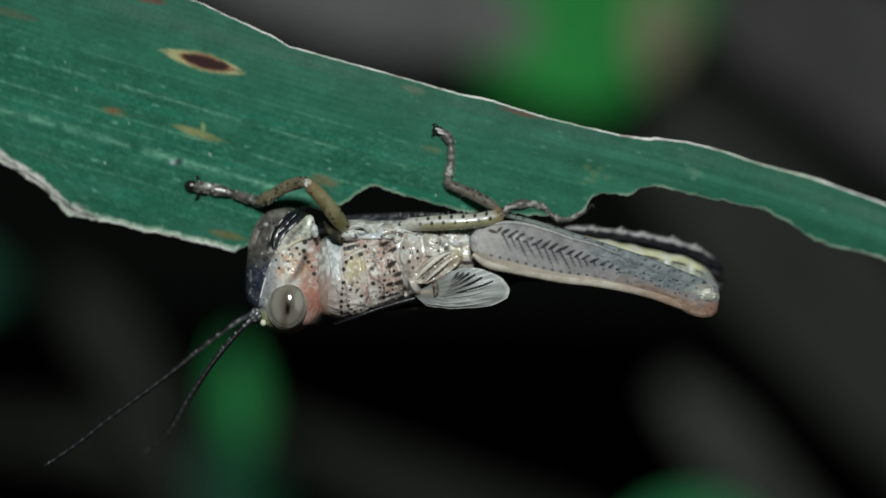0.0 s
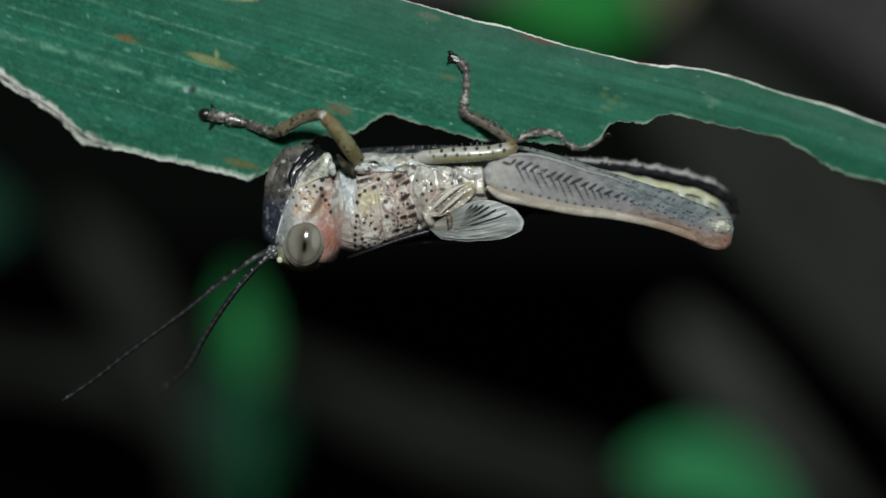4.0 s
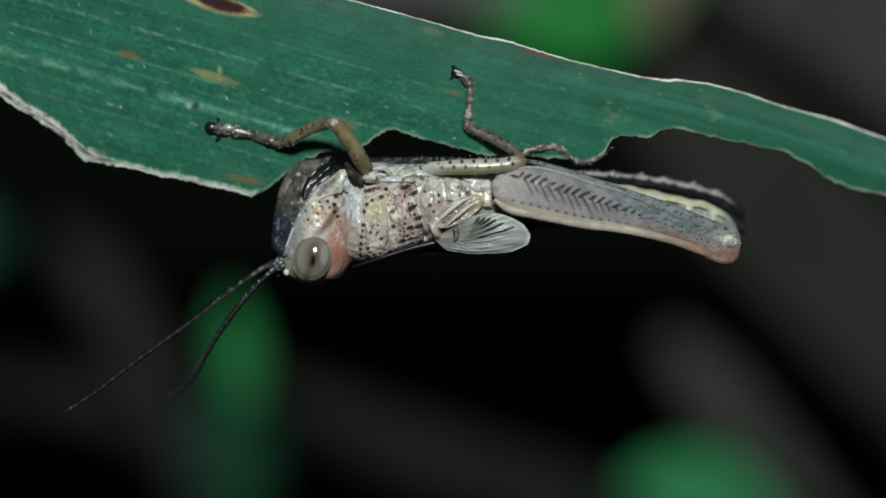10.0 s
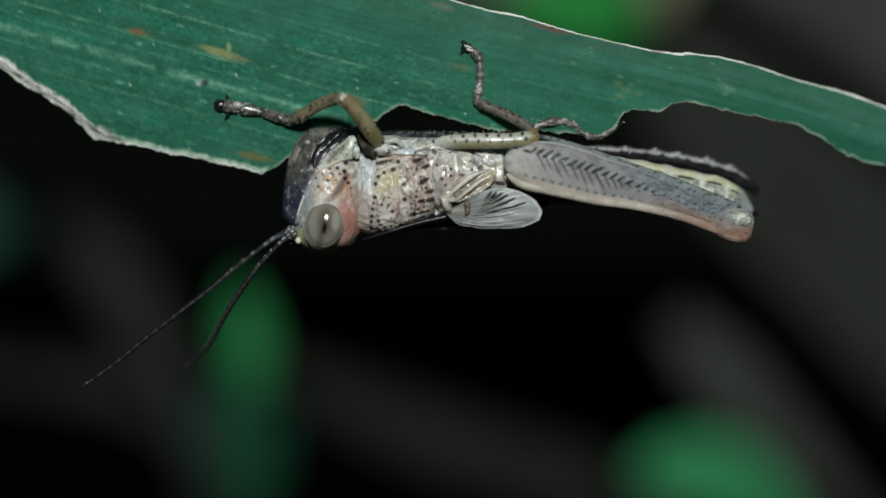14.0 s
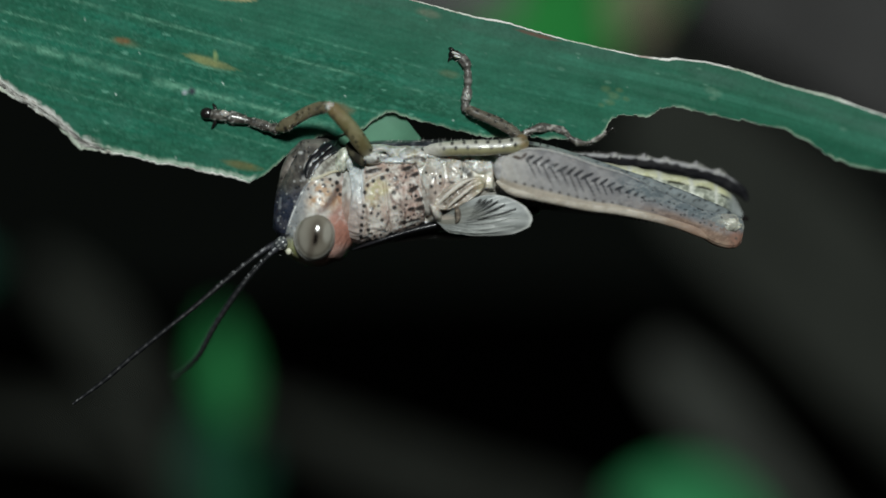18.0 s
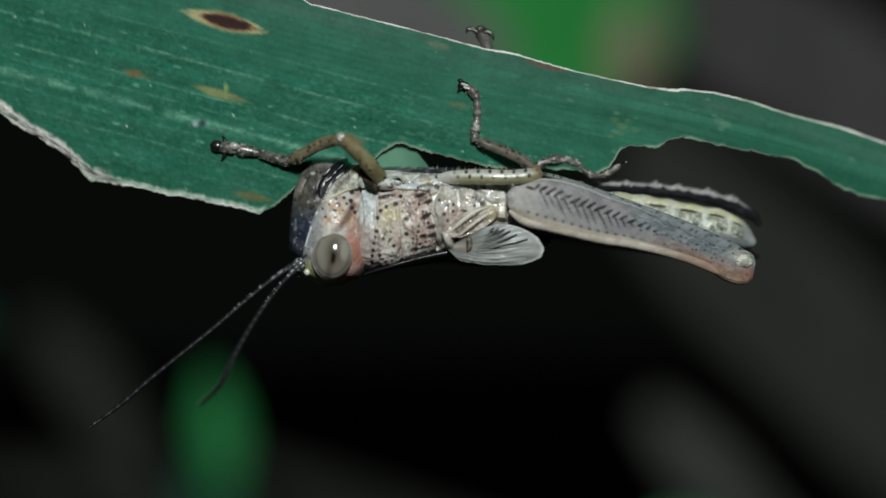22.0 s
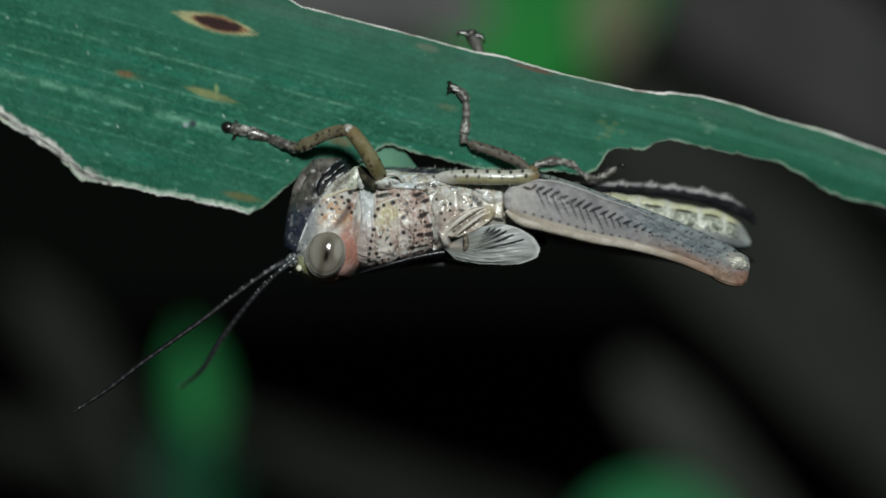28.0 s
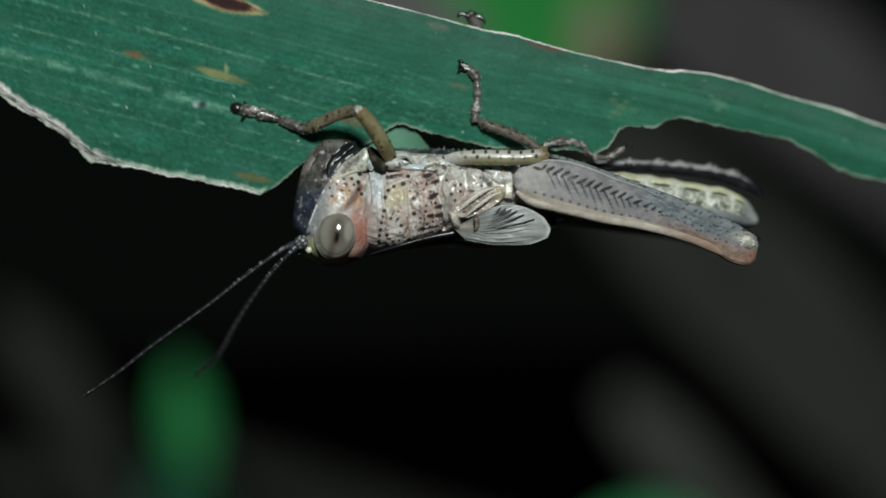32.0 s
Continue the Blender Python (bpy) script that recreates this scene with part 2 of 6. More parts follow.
def bristles(name, roots, tips, thick, parent, material=None, label=""):
    """Fine three-sided hairs from roots to tips, in units, as one mesh."""
    r, t = np.asarray(roots, float), np.asarray(tips, float)
    n = len(r)
    d = t - r
    side = np.cross(d, np.array([0.3, 0.2, 1.0]))
    side /= np.linalg.norm(side, axis=1)[:, None] + 1e-9
    up = np.cross(d, side)
    up /= np.linalg.norm(up, axis=1)[:, None] + 1e-9
    ring = [r + thick * (side * math.cos(a) + up * math.sin(a)) for a in (0, 2.1, 4.2)]
    pts = np.concatenate(ring + [t])
    i = np.arange(n)
    f = np.concatenate([np.stack([i + a * n, i + b * n, i + 3 * n], -1) for a, b in ((0, 1), (1, 2), (2, 0))])
    return link(name, P(pts[:, 0], pts[:, 1], pts[:, 2]), f, material or HAIR, parent, None, parent["at"], label)

# ---- the ground, far below ----
g = np.linspace(-1, 1, 41)
gx, gy = np.meshgrid(np.sign(g) * np.abs(g) ** 3 * 60, np.sign(g) * np.abs(g) ** 3 * 60)
gz = 0.03 * (rough_grain(gx.ravel() * 3, gy.ravel() * 3) - 0.5)
tagged(link("ground", np.c_[gx.ravel(), gy.ravel(), gz], sheet_faces(41, 41), SOIL),
       "dark bare soil under the plants at night", "ground", kind="structure")


# ---- the blade of grass ----
TOP = [(-1900, -400), (-1200, -430), (-700, -400), (-300, -330), (0, -247), (200, -190), (388, -133), (440, -108), (512, -76), (545, -56), (640, -30), (758, 1),
       (850, 28), (905, 38), (1000, 67), (1060, 82), (1130, 98), (1190, 108), (1205, 106), (1260, 112), (1320, 127), (1400, 154), (1480, 175),
       (1568, 206), (1700, 254), (2100, 395), (2500, 520), (2900, 650)]
LOW = [(-1900, -370), (-1200, -180), (-700, -60), (-300, 20), (-60, 95), (0, 123), (50, 163), (100, 193), (140, 228), (158, 246), (200, 255), (300, 279), (400, 299), (455, 313),
       (468, 308), (500, 283), (545, 246), (575, 238), (610, 234), (645, 228), (658, 217), (690, 195), (705, 195), (760, 212), (830, 231),
       (870, 240), (930, 240), (1000, 246), (1045, 252), (1072, 240), (1090, 214), (1105, 201), (1130, 204), (1158, 208), (1178, 195), (1200, 191),
       (1250, 200), (1320, 215), (1400, 232), (1440, 256), (1480, 280), (1515, 298), (1568, 306), (1700, 352), (2100, 470), (2500, 570), (2900, 660)]


def edge(table, u, k, ragged):
    t = np.array(table, float)
    base = np.interp(u, t[:, 0], t[:, 1])
    return base + ragged * (rough_grain(u / 16, u * 0 + k, k) - 0.5) + 0.5 * ragged * (grain(u / 3.3, u * 0, k + 5) - 0.5)


def oval(u, v, cu, cv, ru, rv, lean):
    c, s = math.cos(lean), math.sin(lean)
    x, y = ((u - cu) * c + (v - cv) * s) / ru, ((v - cv) * c - (u - cu) * s) / rv
    return np.hypot(x, y) + 0.35 * (rough_grain(u / 9, v / 5, 3) - 0.5)


def lens(u, v, cu, cv, ru, rv, lean):
    """Like oval(), but pointed at both ends."""
    c, s = math.cos(lean), math.sin(lean)
    x, y = ((u - cu) * c + (v - cv) * s) / ru, ((v - cv) * c - (u - cu) * s) / rv
    return np.maximum(np.abs(x), np.abs(y) / np.clip(1 - x * x, 0.04, 1)) + 0.3 * (rough_grain(u / 9, v / 5, 3) - 0.5)


def blade_first(u):
    """The course of the uppermost vein."""
    return np.interp(u, [-1900, 0, 545, 758, 905, 1205, 1400, 1568, 1700, 2900], [-750, -211, -56, 1, 38, 106, 160, 214, 262, 650])


def blade_depth(u, v):
    """The blade leans: its upper edge lies nearer, its right end deeper; it bows away at both ends."""
    r = (v - blade_first(u)) / 380.0
    d = 8 - 38 * (1 - r) * step(1600, 1000, u) + 36 * step(1250, 1600, u) + 5 * (rough_grain(u / 160, v / 60, 8) - 0.5)
    return d + 0.00004 * np.maximum(u - 1600, 0) ** 2 + 0.00003 * np.maximum(-u - 100, 0) ** 2


def blade_paint(u, v, r):
    """Blue-green with pale parallel veins, specks, burns and scars."""
    n1, n2 = rough_grain(u / 120, r * 9, 1), rough_grain(u / 22, v / 9, 2)
    col = mix((0.011, 0.088, 0.051), (0.020, 0.134, 0.083), np.clip(n1 * 0.7 + n2 * 0.3, 0, 1))
    col = mix(col, (0.014, 0.175, 0.115), 0.5 * step(0.5, 0.85, rough_grain(u / 260, r * 21, 6)))
    col = mix(col, (0.002, 0.058, 0.031), 0.3 * step(0.45, 0.8, rough_grain(u / 200, r * 34, 7)))
    col = mix(col, (0.012, 0.16, 0.105), 0.22 * step(0.5, 0.8, rough_grain(u / 90, r * 85, 9)))
    for place, width, power, k in ((0.42, 0.006, 0.7, 1), (0.565, 0.005, 0.6, 2), (0.690, 0.008, 1.0, 3), (0.692, 0.02, 0.6, 8), (0.76, 0.005, 0.5, 4), (0.30, 0.005, 0.4, 5), (0.85, 0.004, 0.4, 6), (0.63, 0.004, 0.4, 7)):
        d = np.abs(r - place - 0.012 * (grain(u / 150, u * 0, k) - 0.5))
        m = (1 - step(width * 0.4, width * 1.6, d)) * step(0.25, 0.6, rough_grain(u / 34, u * 0 + k, k + 9)) * power * step(1150, 650, u) * (0.45 + 0.55 * step(0.4, 0.62, rough_grain(u / 7, v / 4, k + 30)))
        col = mix(col, (0.15, 0.37, 0.26), np.clip(m, 0, 1))
    col = mix(col, (0.14, 0.36, 0.27), 0.7 * spots(u, v, 26, 0.30, 2.4, 11, 2.8, 0.27))
    col = mix(col, (0.035, 0.19, 0.13), 0.55 * step(0.55, 0.85, rough_grain(u / 11, v / 6, 12)) * step(0.4, 0.65, rough_grain(u / 90, v / 45, 14)))
    col = mix(col, (0.05, 0.22, 0.15), 0.5 * spots(u, v, 17, 0.5, 3.2, 15, 2.6, 0.27))
    col = mix(col, (0.06, 0.2, 0.14), 0.5 * step(0.52, 0.75, rough_grain(u / 5, v / 3.5, 22)) * (0.4 + 0.6 * step(0.35, 0.6, rough_grain(u / 60, v / 30, 23))))
    col = mix(col, (0.004, 0.06, 0.034), (0.45 - 0.25 * step(850, 1050, u)) * step(0.52, 0.75, rough_grain(u / 6, v / 4, 24)))
    col = mix(col, (0.6, 0.75, 0.7), 0.8 * spots(u, v, 60, 0.3, 1.5, 21))
    col = mix(col, (0.035, 0.15, 0.105), 0.45 * step(0.5, 0.8, rough_grain(u / 70, v / 40, 31)))
    # plainer and greyer towards the upper edge and the tip
    plain = np.maximum(step(650, 1150, u + 500 * (0.45 - r)), 1.15 * step(0.44, 0.2, r + 0.08 * (rough_grain(u / 120, r * 6, 49) - 0.5)))
    smooth = mix((0.016, 0.108, 0.066), (0.024, 0.142, 0.09), rough_grain(u / 180, r * 13, 41))
    smooth = mix(smooth, (0.042, 0.118, 0.082), 0.6 * step(0.3, 0.0, r + 0.12 * (rough_grain(u / 140, r * 5, 42) - 0.5)))
    smooth = mix(smooth, (0.035, 0.17, 0.115), 0.4 * step(0.55, 0.75, rough_grain(u / 60, r * 30, 43)))
    col = mix(col, smooth, 0.72 * plain)
    tip = step(850, 1100, u)
    col = mix(col, (0.034, 0.165, 0.11), 0.45 * tip * step(0.5, 0.66, rough_grain(u / 420, r * 26, 191)))
    col = mix(col, (0.008, 0.085, 0.047), 0.5 * tip * step(0.52, 0.68, rough_grain(u / 420, r * 21, 192)))
    col = mix(col, (0.006, 0.075, 0.042), 0.5 * step(1300, 1500, u) * step(0.12, 0.22, r + 0.03 * (rough_grain(u / 90, r * 5, 193) - 0.5)))
    col = mix(col, (0.05, 0.125, 0.095), 0.55 * (1 - step(0.015, 0.045, np.abs(r - 0.045))) * step(0.3, 0.6, rough_grain(u / 150, r * 3, 194)))
    col = mix(col, (0.13, 0.27, 0.2), 0.4 * tip * spots(u, v, 34, 0.35, 3.0, 195, 2.2, 0.27))
    for cu, cv, q in ((1082, 158, 7), (1096, 170, 8), (1106, 160, 5), (1090, 182, 6), (1118, 176, 5), (1074, 186, 4)):
        col = mix(col, (0.13, 0.19, 0.08), 0.34 * (1 - step(0.4, 1.2, oval(u, v, cu, cv, 1.6 * q, q, 0.3))))
    for cu, cv, q in ((1268, 162, 8), (1280, 168, 7), (1272, 176, 5)):
        col = mix(col, (0.12, 0.24, 0.17), 0.42 * (1 - step(0.4, 1.2, oval(u, v, cu, cv, 1.6 * q, q, 0.2))))
    # the burn with a dark heart
    d = lens(u, v, 392, -27, 84, 17, 0.26)
    col = mix(col, (0.4, 0.37, 0.19), 0.85 * (1 - step(0.55, 1.15, d)))
    d = lens(u, v, 398, -26, 56, 13.5, 0.26)
    col = mix(col, (0.24, 0.1, 0.05), 0.85 * (1 - step(0.8, 1.2, d)))
    col = mix(col, (0.025, 0.01, 0.012), 0.97 * (1 - step(0.6, 0.95, d + 0.1 * (rough_grain(u / 7, v / 4, 29) - 0.5))))
    # scars
    for cu, cv, ru, rv, lean, c, p in ((232, 63, 16, 6, 0.2, (0.24, 0.07, 0.03), 0.7), (236, 66, 30, 9, 0.25, (0.14, 0.14, 0.06), 0.4),
                                       (384, 102, 54, 9, 0.3, (0.25, 0.265, 0.11), 0.75), (394, 92, 5, 12, 0.0, (0.25, 0.34, 0.14), 0.7),
                                       (440, 285, 42, 9, 0.22, (0.16, 0.13, 0.045), 0.6), (612, 186, 30, 11, 0.3, (0.2, 0.11, 0.055), 0.5),
                                       (290, -142, 40, 11, 0.25, (0.13, 0.05, 0.04), 0.8), (46, -112, 60, 9, 0.25, (0.1, 0.09, 0.055), 0.5),
                                       (962, 61, 50, 4.5, 0.27, (0.15, 0.055, 0.045), 0.7),
                                       (805, 128, 22, 8, 0.2, (0.16, 0.17, 0.09), 0.35),
                                       (770, 20, 26, 9, 0.27, (0.2, 0.19, 0.14), 0.4), (352, 153, 9, 7, 0.0, (0.03, 0.03, 0.05), 0.9),
                                       (340, 155, 6, 5, 0.0, (0.4, 0.45, 0.5), 0.8)):
        m = (1 - step(0.35, 1.2, (lens if ru > 35 else oval)(u, v, cu, cv, ru, rv, lean))) * (0.65 + 0.7 * rough_grain(u / 8, v / 4, 183))
        col = mix(col, c, np.clip(p * m, 0, 0.95))
    return col


def grass_blade():
    cols = np.unique(np.r_[np.linspace(-1900, -140, 70), np.linspace(-140, 1700, 620), np.linspace(1700, 2900, 60)])
    n, m = len(cols), 130
    hi, lo = edge(TOP, cols, 1, 1.8), edge(LOW, cols, 2, 7)
    r = np.linspace(0, 1, m)
    u = np.repeat(cols, m)
    v = (hi[:, None] + (lo - hi)[:, None] * r).ravel()
    # veins keep their own course, whatever has been eaten below them
    first = blade_first(cols)
    rr = ((v.reshape(n, m) - first[:, None]) / 380.0).ravel()
    ridge = 0.3 * np.cos(rr * 31 * 2 * np.pi) * grain(u / 200, rr * 31, 90) * (1 - 0.85 * step(450, 900, u))
    w = blade_depth(u, v) + ridge
    col = blade_paint(u, v, rr)
    # a thin pale lip along each bitten and torn edge
    dl = (lo[:, None] - v.reshape(n, m)).ravel()
    hem = (1 - step(5, 11, dl + 3 * (rough_grain(u / 20, v / 5, 45) - 0.5))) * step(150, 215, u) * step(470, 452, u)
    col = mix(col, mix((0.25, 0.37, 0.28), (0.5, 0.58, 0.5), step(0.35, 0.65, rough_grain(u / 13, v / 3, 46))), 0.85 * hem)
    shred = (1 - step(9, 20, dl + 9 * (rough_grain(u / 30, v / 6, 47) - 0.5))) * step(200, 160, u)
    col = mix(col, mix((0.34, 0.26, 0.24), (0.76, 0.75, 0.73), step(0.25, 0.5, rough_grain((u + v) / 26, (v - 0.7 * u) / 3, 48))), 0.85 * shred)
    lip = (1 - step(1.5, 6, dl)) * step(0.3, 0.65, grain(u / 24, u * 0, 40)) * step(455, 470, u)
    col = mix(col, (0.24, 0.36, 0.26), 0.6 * lip)
    front = P(u, v, w - 2.2)
    back = P(u, v, w + 2.2)
    k = n * m
    f = sheet_faces(n, m)
    loop = np.r_[np.arange(0, k, m), np.arange((n - 1) * m + 1, k), np.arange(n - 2, -1, -1) * m + m - 1, np.arange(m - 2, 0, -1)]
    nxt = np.roll(loop, -1)
    wall = np.stack([loop, nxt, nxt + k, loop + k], -1)
    root = new("grass_leaf")
    root.location = P(784, 100, 0)
    root["at"] = tuple(P(784, 100, 0))
    link("leaf_blade", np.r_[front, back], np.r_[f, f[:, ::-1] + k, wall], LEAF, root, np.r_[col, col], root["at"])

    def margin(name, table, key, lo_u, hi_u, half, label, green=0.5, ragged=7):
        """A crumpled dry strip that wraps the edge."""
        cu = np.linspace(lo_u, hi_u, int((hi_u - lo_u) / 2.0))
        cv = edge(table, cu, key, ragged)
        hh = half(cu) * (0.35 + 1.1 * rough_grain(cu / 30, cu * 0, 50 + key)) * step(lo_u, lo_u + 30, cu) * step(hi_u, hi_u - 30, cu) + 0.25
        t = np.stack([np.gradient(cu), np.gradient(cv)], -1)
        t /= np.linalg.norm(t, axis=1)[:, None]
        a = np.linspace(0, 2 * np.pi, 9)[:-1]
        k2 = 0.92 + 0.16 * hashed(np.arange(len(cu))[:, None], np.arange(8)[None, :], 7)
        uu = cu[:, None] - t[:, 1, None] * hh[:, None] * np.cos(a) * k2
        vv = cv[:, None] + t[:, 0, None] * hh[:, None] * np.cos(a) * k2
        ww = blade_depth(cu, cv)[:, None] + (2.6 + 0.08 * hh[:, None]) * np.sin(a) * k2
        ff = sheet_faces(len(cu), 8, True)
        q = np.repeat(cu, 8)
        tone = mix((0.8, 0.79, 0.76), (0.34, 0.25, 0.22), 0.8 * step(0.62, 0.85, rough_grain(q / 40, q * 0, 60 + key)))
        tone = mix(tone, (0.24, 0.36, 0.22), np.maximum(0.5 * step(0.45, 0.8, grain(q / 70, q * 0, 70 + key)), green - 0.5))
        link(name, P(uu.ravel(), vv.ravel(), ww.ravel()), ff, DRY_PAINTED, root, tone, root["at"], label)

    margin("dry_margin", TOP, 1, 360, 1750, lambda x: 1.35 + 1.0 * np.exp(-((x - 880) / 30.0) ** 2) + 0.9 * step(1100, 1180, x) + 1.3 * np.exp(-((x - 1200) / 22.0) ** 2), "whitish dried upper edge", ragged=1.8)
    margin("dry_margin", LOW, 2, -140, 462, lambda x: 2.2 + 3.2 * np.exp(-((x - 165) / 40.0) ** 2) + 3.4 * np.exp(-((x - 30) / 60.0) ** 2), "whitish torn lower edge")
    margin("eaten_edge", LOW, 2, 465, 1700, lambda x: 0.3 + 0.75 * step(0.5, 0.75, grain(x / 45, x * 0, 52)) * step(1150, 1300, x), "thin pale bitten edge", 1.0)
    # long strands that lie along the torn edge
    q = rng.uniform(0, 1, (150, 4))
    ru = -60 + 240 * q[:, 0]
    ln = 18 + 34 * q[:, 1]
    base = lambda x, y: np.c_[x, edge(LOW, x, 2, 7) - 9 + y, blade_depth(x, edge(LOW, x, 2, 7)) - 3 - 2 * q[:, 2]]
    bristles("frayed_fibre", base(ru, 10 * q[:, 2]), base(ru + ln, 10 * q[:, 3] + 1), 1.0, root, HAIR, "pale strands along the torn edge")
    # frayed fibres at the torn corner
    q = rng.uniform(0, 1, 160)
    ru = -20 + 240 * q
    rv = edge(LOW, ru, 2, 7)
    ln = rng.uniform(6, 22, 160)
    an = rng.uniform(-0.1, 1.2, 160)
    bristles("frayed_fibre", np.c_[ru, rv - 2, blade_depth(ru, rv)], np.c_[ru + ln * np.cos(an), rv + ln * 0.6 * np.sin(an), blade_depth(ru, rv) - 4], 0.8, root, label="pale torn fibres")
    x0, y0, z0 = P(-1860, -388, 0)
    c = np.array([(x0 - 0.004, 0.05, -0.01), (x0 - 0.003, 0.04, 0.2), (x0 - 0.002, 0.012, HEIGHT - 0.03), (x0, y0, z0 + 0.004)])
    zz = np.linspace(0, 1, 40)
    cc = np.stack([np.interp(zz, np.linspace(0, 1, 4), c[:, i]) for i in range(3)], -1)
    a = np.linspace(0, 2 * np.pi, 13)[:-1]
    ring = np.stack([np.cos(a), np.sin(a), 0 * a], -1) * 0.0022
    pts = (cc[:, None, :] + ring[None] * (1.15 - 0.35 * zz)[:, None, None]).reshape(-1, 3)
    link("culm", pts, sheet_faces(40, 12, True), LEAF, root, np.tile((0.03, 0.12, 0.05), (len(pts), 1)), root["at"], "green round culm")
    return tagged(root, "long blue-green grass blade, bitten and brown-spotted, with whitish dried edges", "grass leaf")


DRY_PAINTED = surface("dry_edge", None, 0.8, 0.6, 9000, 0.2, 0.3)
bitten_leaf = grass_blade()


# ---- the grasshopper, hanging back down under the blade ----
AT = (800, 330, 0)
hopper = new("grasshopper")
hopper.location = P(*AT)
hopper["at"] = tuple(P(*AT))
tagged(hopper, "young speckled grasshopper with short wing pads clinging below a grass blade", "grasshopper")

BLACK = (0.012, 0.011, 0.012)


def lumps(cell, amount, k=0):
    return lambda s, c, f, u, v: 1 + amount * (rough_grain(s * cell, np.arctan2(c, f) * 1.6, k) - 0.5)


SHIELD_DOTS = ((651, 362, 1.1), (657, 325, 1.0), (652, 338, 1.1), (667, 318, 1.0), (683, 313, 1.4), (692, 299, 1.1), (664, 367, 1.1), (676, 362, 0.8), (663, 375, 0.8), (675, 376, 0.8), (682, 387, 0.9),
               (649, 372, 0.7), (647, 383, 0.9), (646, 395, 0.9), (645, 405, 0.9), (645, 415, 0.8), (658, 404, 0.9), (663, 411, 0.8), (669, 415, 0.7), (686, 405, 0.9), (695, 325, 0.6), (680, 412, 0.7))
SHIELD_DOTS_HIND = ((706, 314, 1.3), (709, 330, 1.0), (703, 339, 1.2), (704, 365, 1.2), (725, 312, 0.8), (732, 325, 0.7), (742, 345, 0.9), (725, 350, 0.7), (724, 361, 0.8), (734, 345, 0.5), (716, 373, 0.6),
                    (712, 401, 0.7), (699, 410, 0.8), (728, 383, 0.7), (738, 378, 0.6), (719, 322, 0.5), (745, 328, 0.5))
SHIELD_WEDGES = ((737, 333, 9, 4, -32), (748, 351, 8, 3.5, -18), (751, 366, 8.5, 4, -14), (733, 368, 6, 3.2, -24), (727, 296, 8.5, 3.4, -18), (741, 307, 7, 3.4, -28), (753, 278, 9, 4, 30),
                 (761, 374, 6, 2.4, -42), (763, 382, 7, 2.2, -24), (757, 393, 10, 3.2, -14), (735, 389, 6, 3, -20), (721, 391, 5, 3, -10), (746, 386, 5, 2.4, -20), (667, 300, 13, 3.6, -12))


def pronotum_paint(u, v, s, c, f):
    n = rough_grain(u / 13, v / 11, 3)
    col = mix((0.38, 0.292, 0.252), (0.56, 0.488, 0.442), step(0.3, 0.7, n))
    col = mix(col, (0.48, 0.445, 0.23), 0.75 * (1 - step(8, 34, np.hypot(u - 674, (v - 338) * 0.9))))
    col = mix(col, mix((0.33, 0.22, 0.185), (0.46, 0.35, 0.31), step(0.4, 0.6, rough_grain(u / 7, v / 6, 5))), 0.8 * step(708, 728, u + 8 * n) * step(395, 370, v))
    col = mix(col, (0.42, 0.29, 0.25), 0.5 * step(0.48, 0.66, rough_grain(u / 15, v / 13, 13)))
    col = mix(col, (0.6, 0.55, 0.51), 0.75 * blots(u, v, ((668, 392, 13, 19, 8), (707, 381, 11, 15, 0), (712, 346, 10, 7, 20), (690, 352, 8, 12, 0), (737, 318, 8, 5, -30)), 0.5))
    col = mix(col, (0.64, 0.61, 0.57), 0.6 * step(0.56, 0.66, rough_grain(u / 6, v / 6, 12)))
    col = mix(col, (0.17, 0.115, 0.1), 0.75 * np.maximum(stroke(u, v, ((697, 342), (701, 354), (712, 360), (722, 372), (722, 388)), 2.2), stroke(u, v, ((692, 372), (694, 388), (688, 402)), 1.8)))
    col = mix(col, (0.66, 0.65, 0.62), 0.85 * stroke(u, v, ((738, 318), (746, 330), (752, 346), (757, 360), (768, 376)), 1.8))
    col = mix(col, (0.62, 0.6, 0.56), 0.8 * stroke(u, v, ((655, 322), (672, 310), (694, 303), (712, 300)), 1.6))
    collar = step(653, 648, u + 2 * (n - 0.5))
    col = mix(col, mix(mix((0.4, 0.43, 0.44), (0.6, 0.63, 0.65), step(0.3, 0.65, rough_grain(u / 7, v / 10, 44))), (0.46, 0.36, 0.32), 0.75 * step(320, 385, v + 20 * (n - 0.5))), collar * 0.95)
    edge_v = 434 - (u - 640) * 0.29
    col = mix(col, BLACK, 0.97 * np.maximum(dots(u, v, SHIELD_DOTS, 3.5), dots(u, v, SHIELD_DOTS_HIND, 3.5)))
    col = mix(col, (0.04, 0.03, 0.03), 0.85 * spots(u, v, 9, 0.3, 1.7, 160) * step(640, 655, u))
    col = mix(col, (0.1, 0.07, 0.06), 0.75 * step(0.57, 0.68, rough_grain(u / 6, v / 5, 14)) * step(700, 716, u))
    col = mix(col, (0.018, 0.014, 0.014), 0.97 * blots(u, v, [(a, b, 1.15 * c1, 1.15 * d, e) for a, b, c1, d, e in SHIELD_WEDGES]))
    col = mix(col, (0.03, 0.025, 0.025), 0.9 * spots(u, v, 8, 0.5, 2.0, 2) * step(-34, -20, v - edge_v) * step(690, 715, u))
    col = mix(col, (0.62, 0.62, 0.6), 0.7 * (1 - step(1.5, 3.5, np.abs(v - edge_v + 14))) * step(0.4, 0.6, grain(u / 9, u * 0, 4)))
    return mix(col, BLACK, step(-12, -3, v - edge_v + 5 * (grain(u / 6, v / 6, 3) - 0.5)))


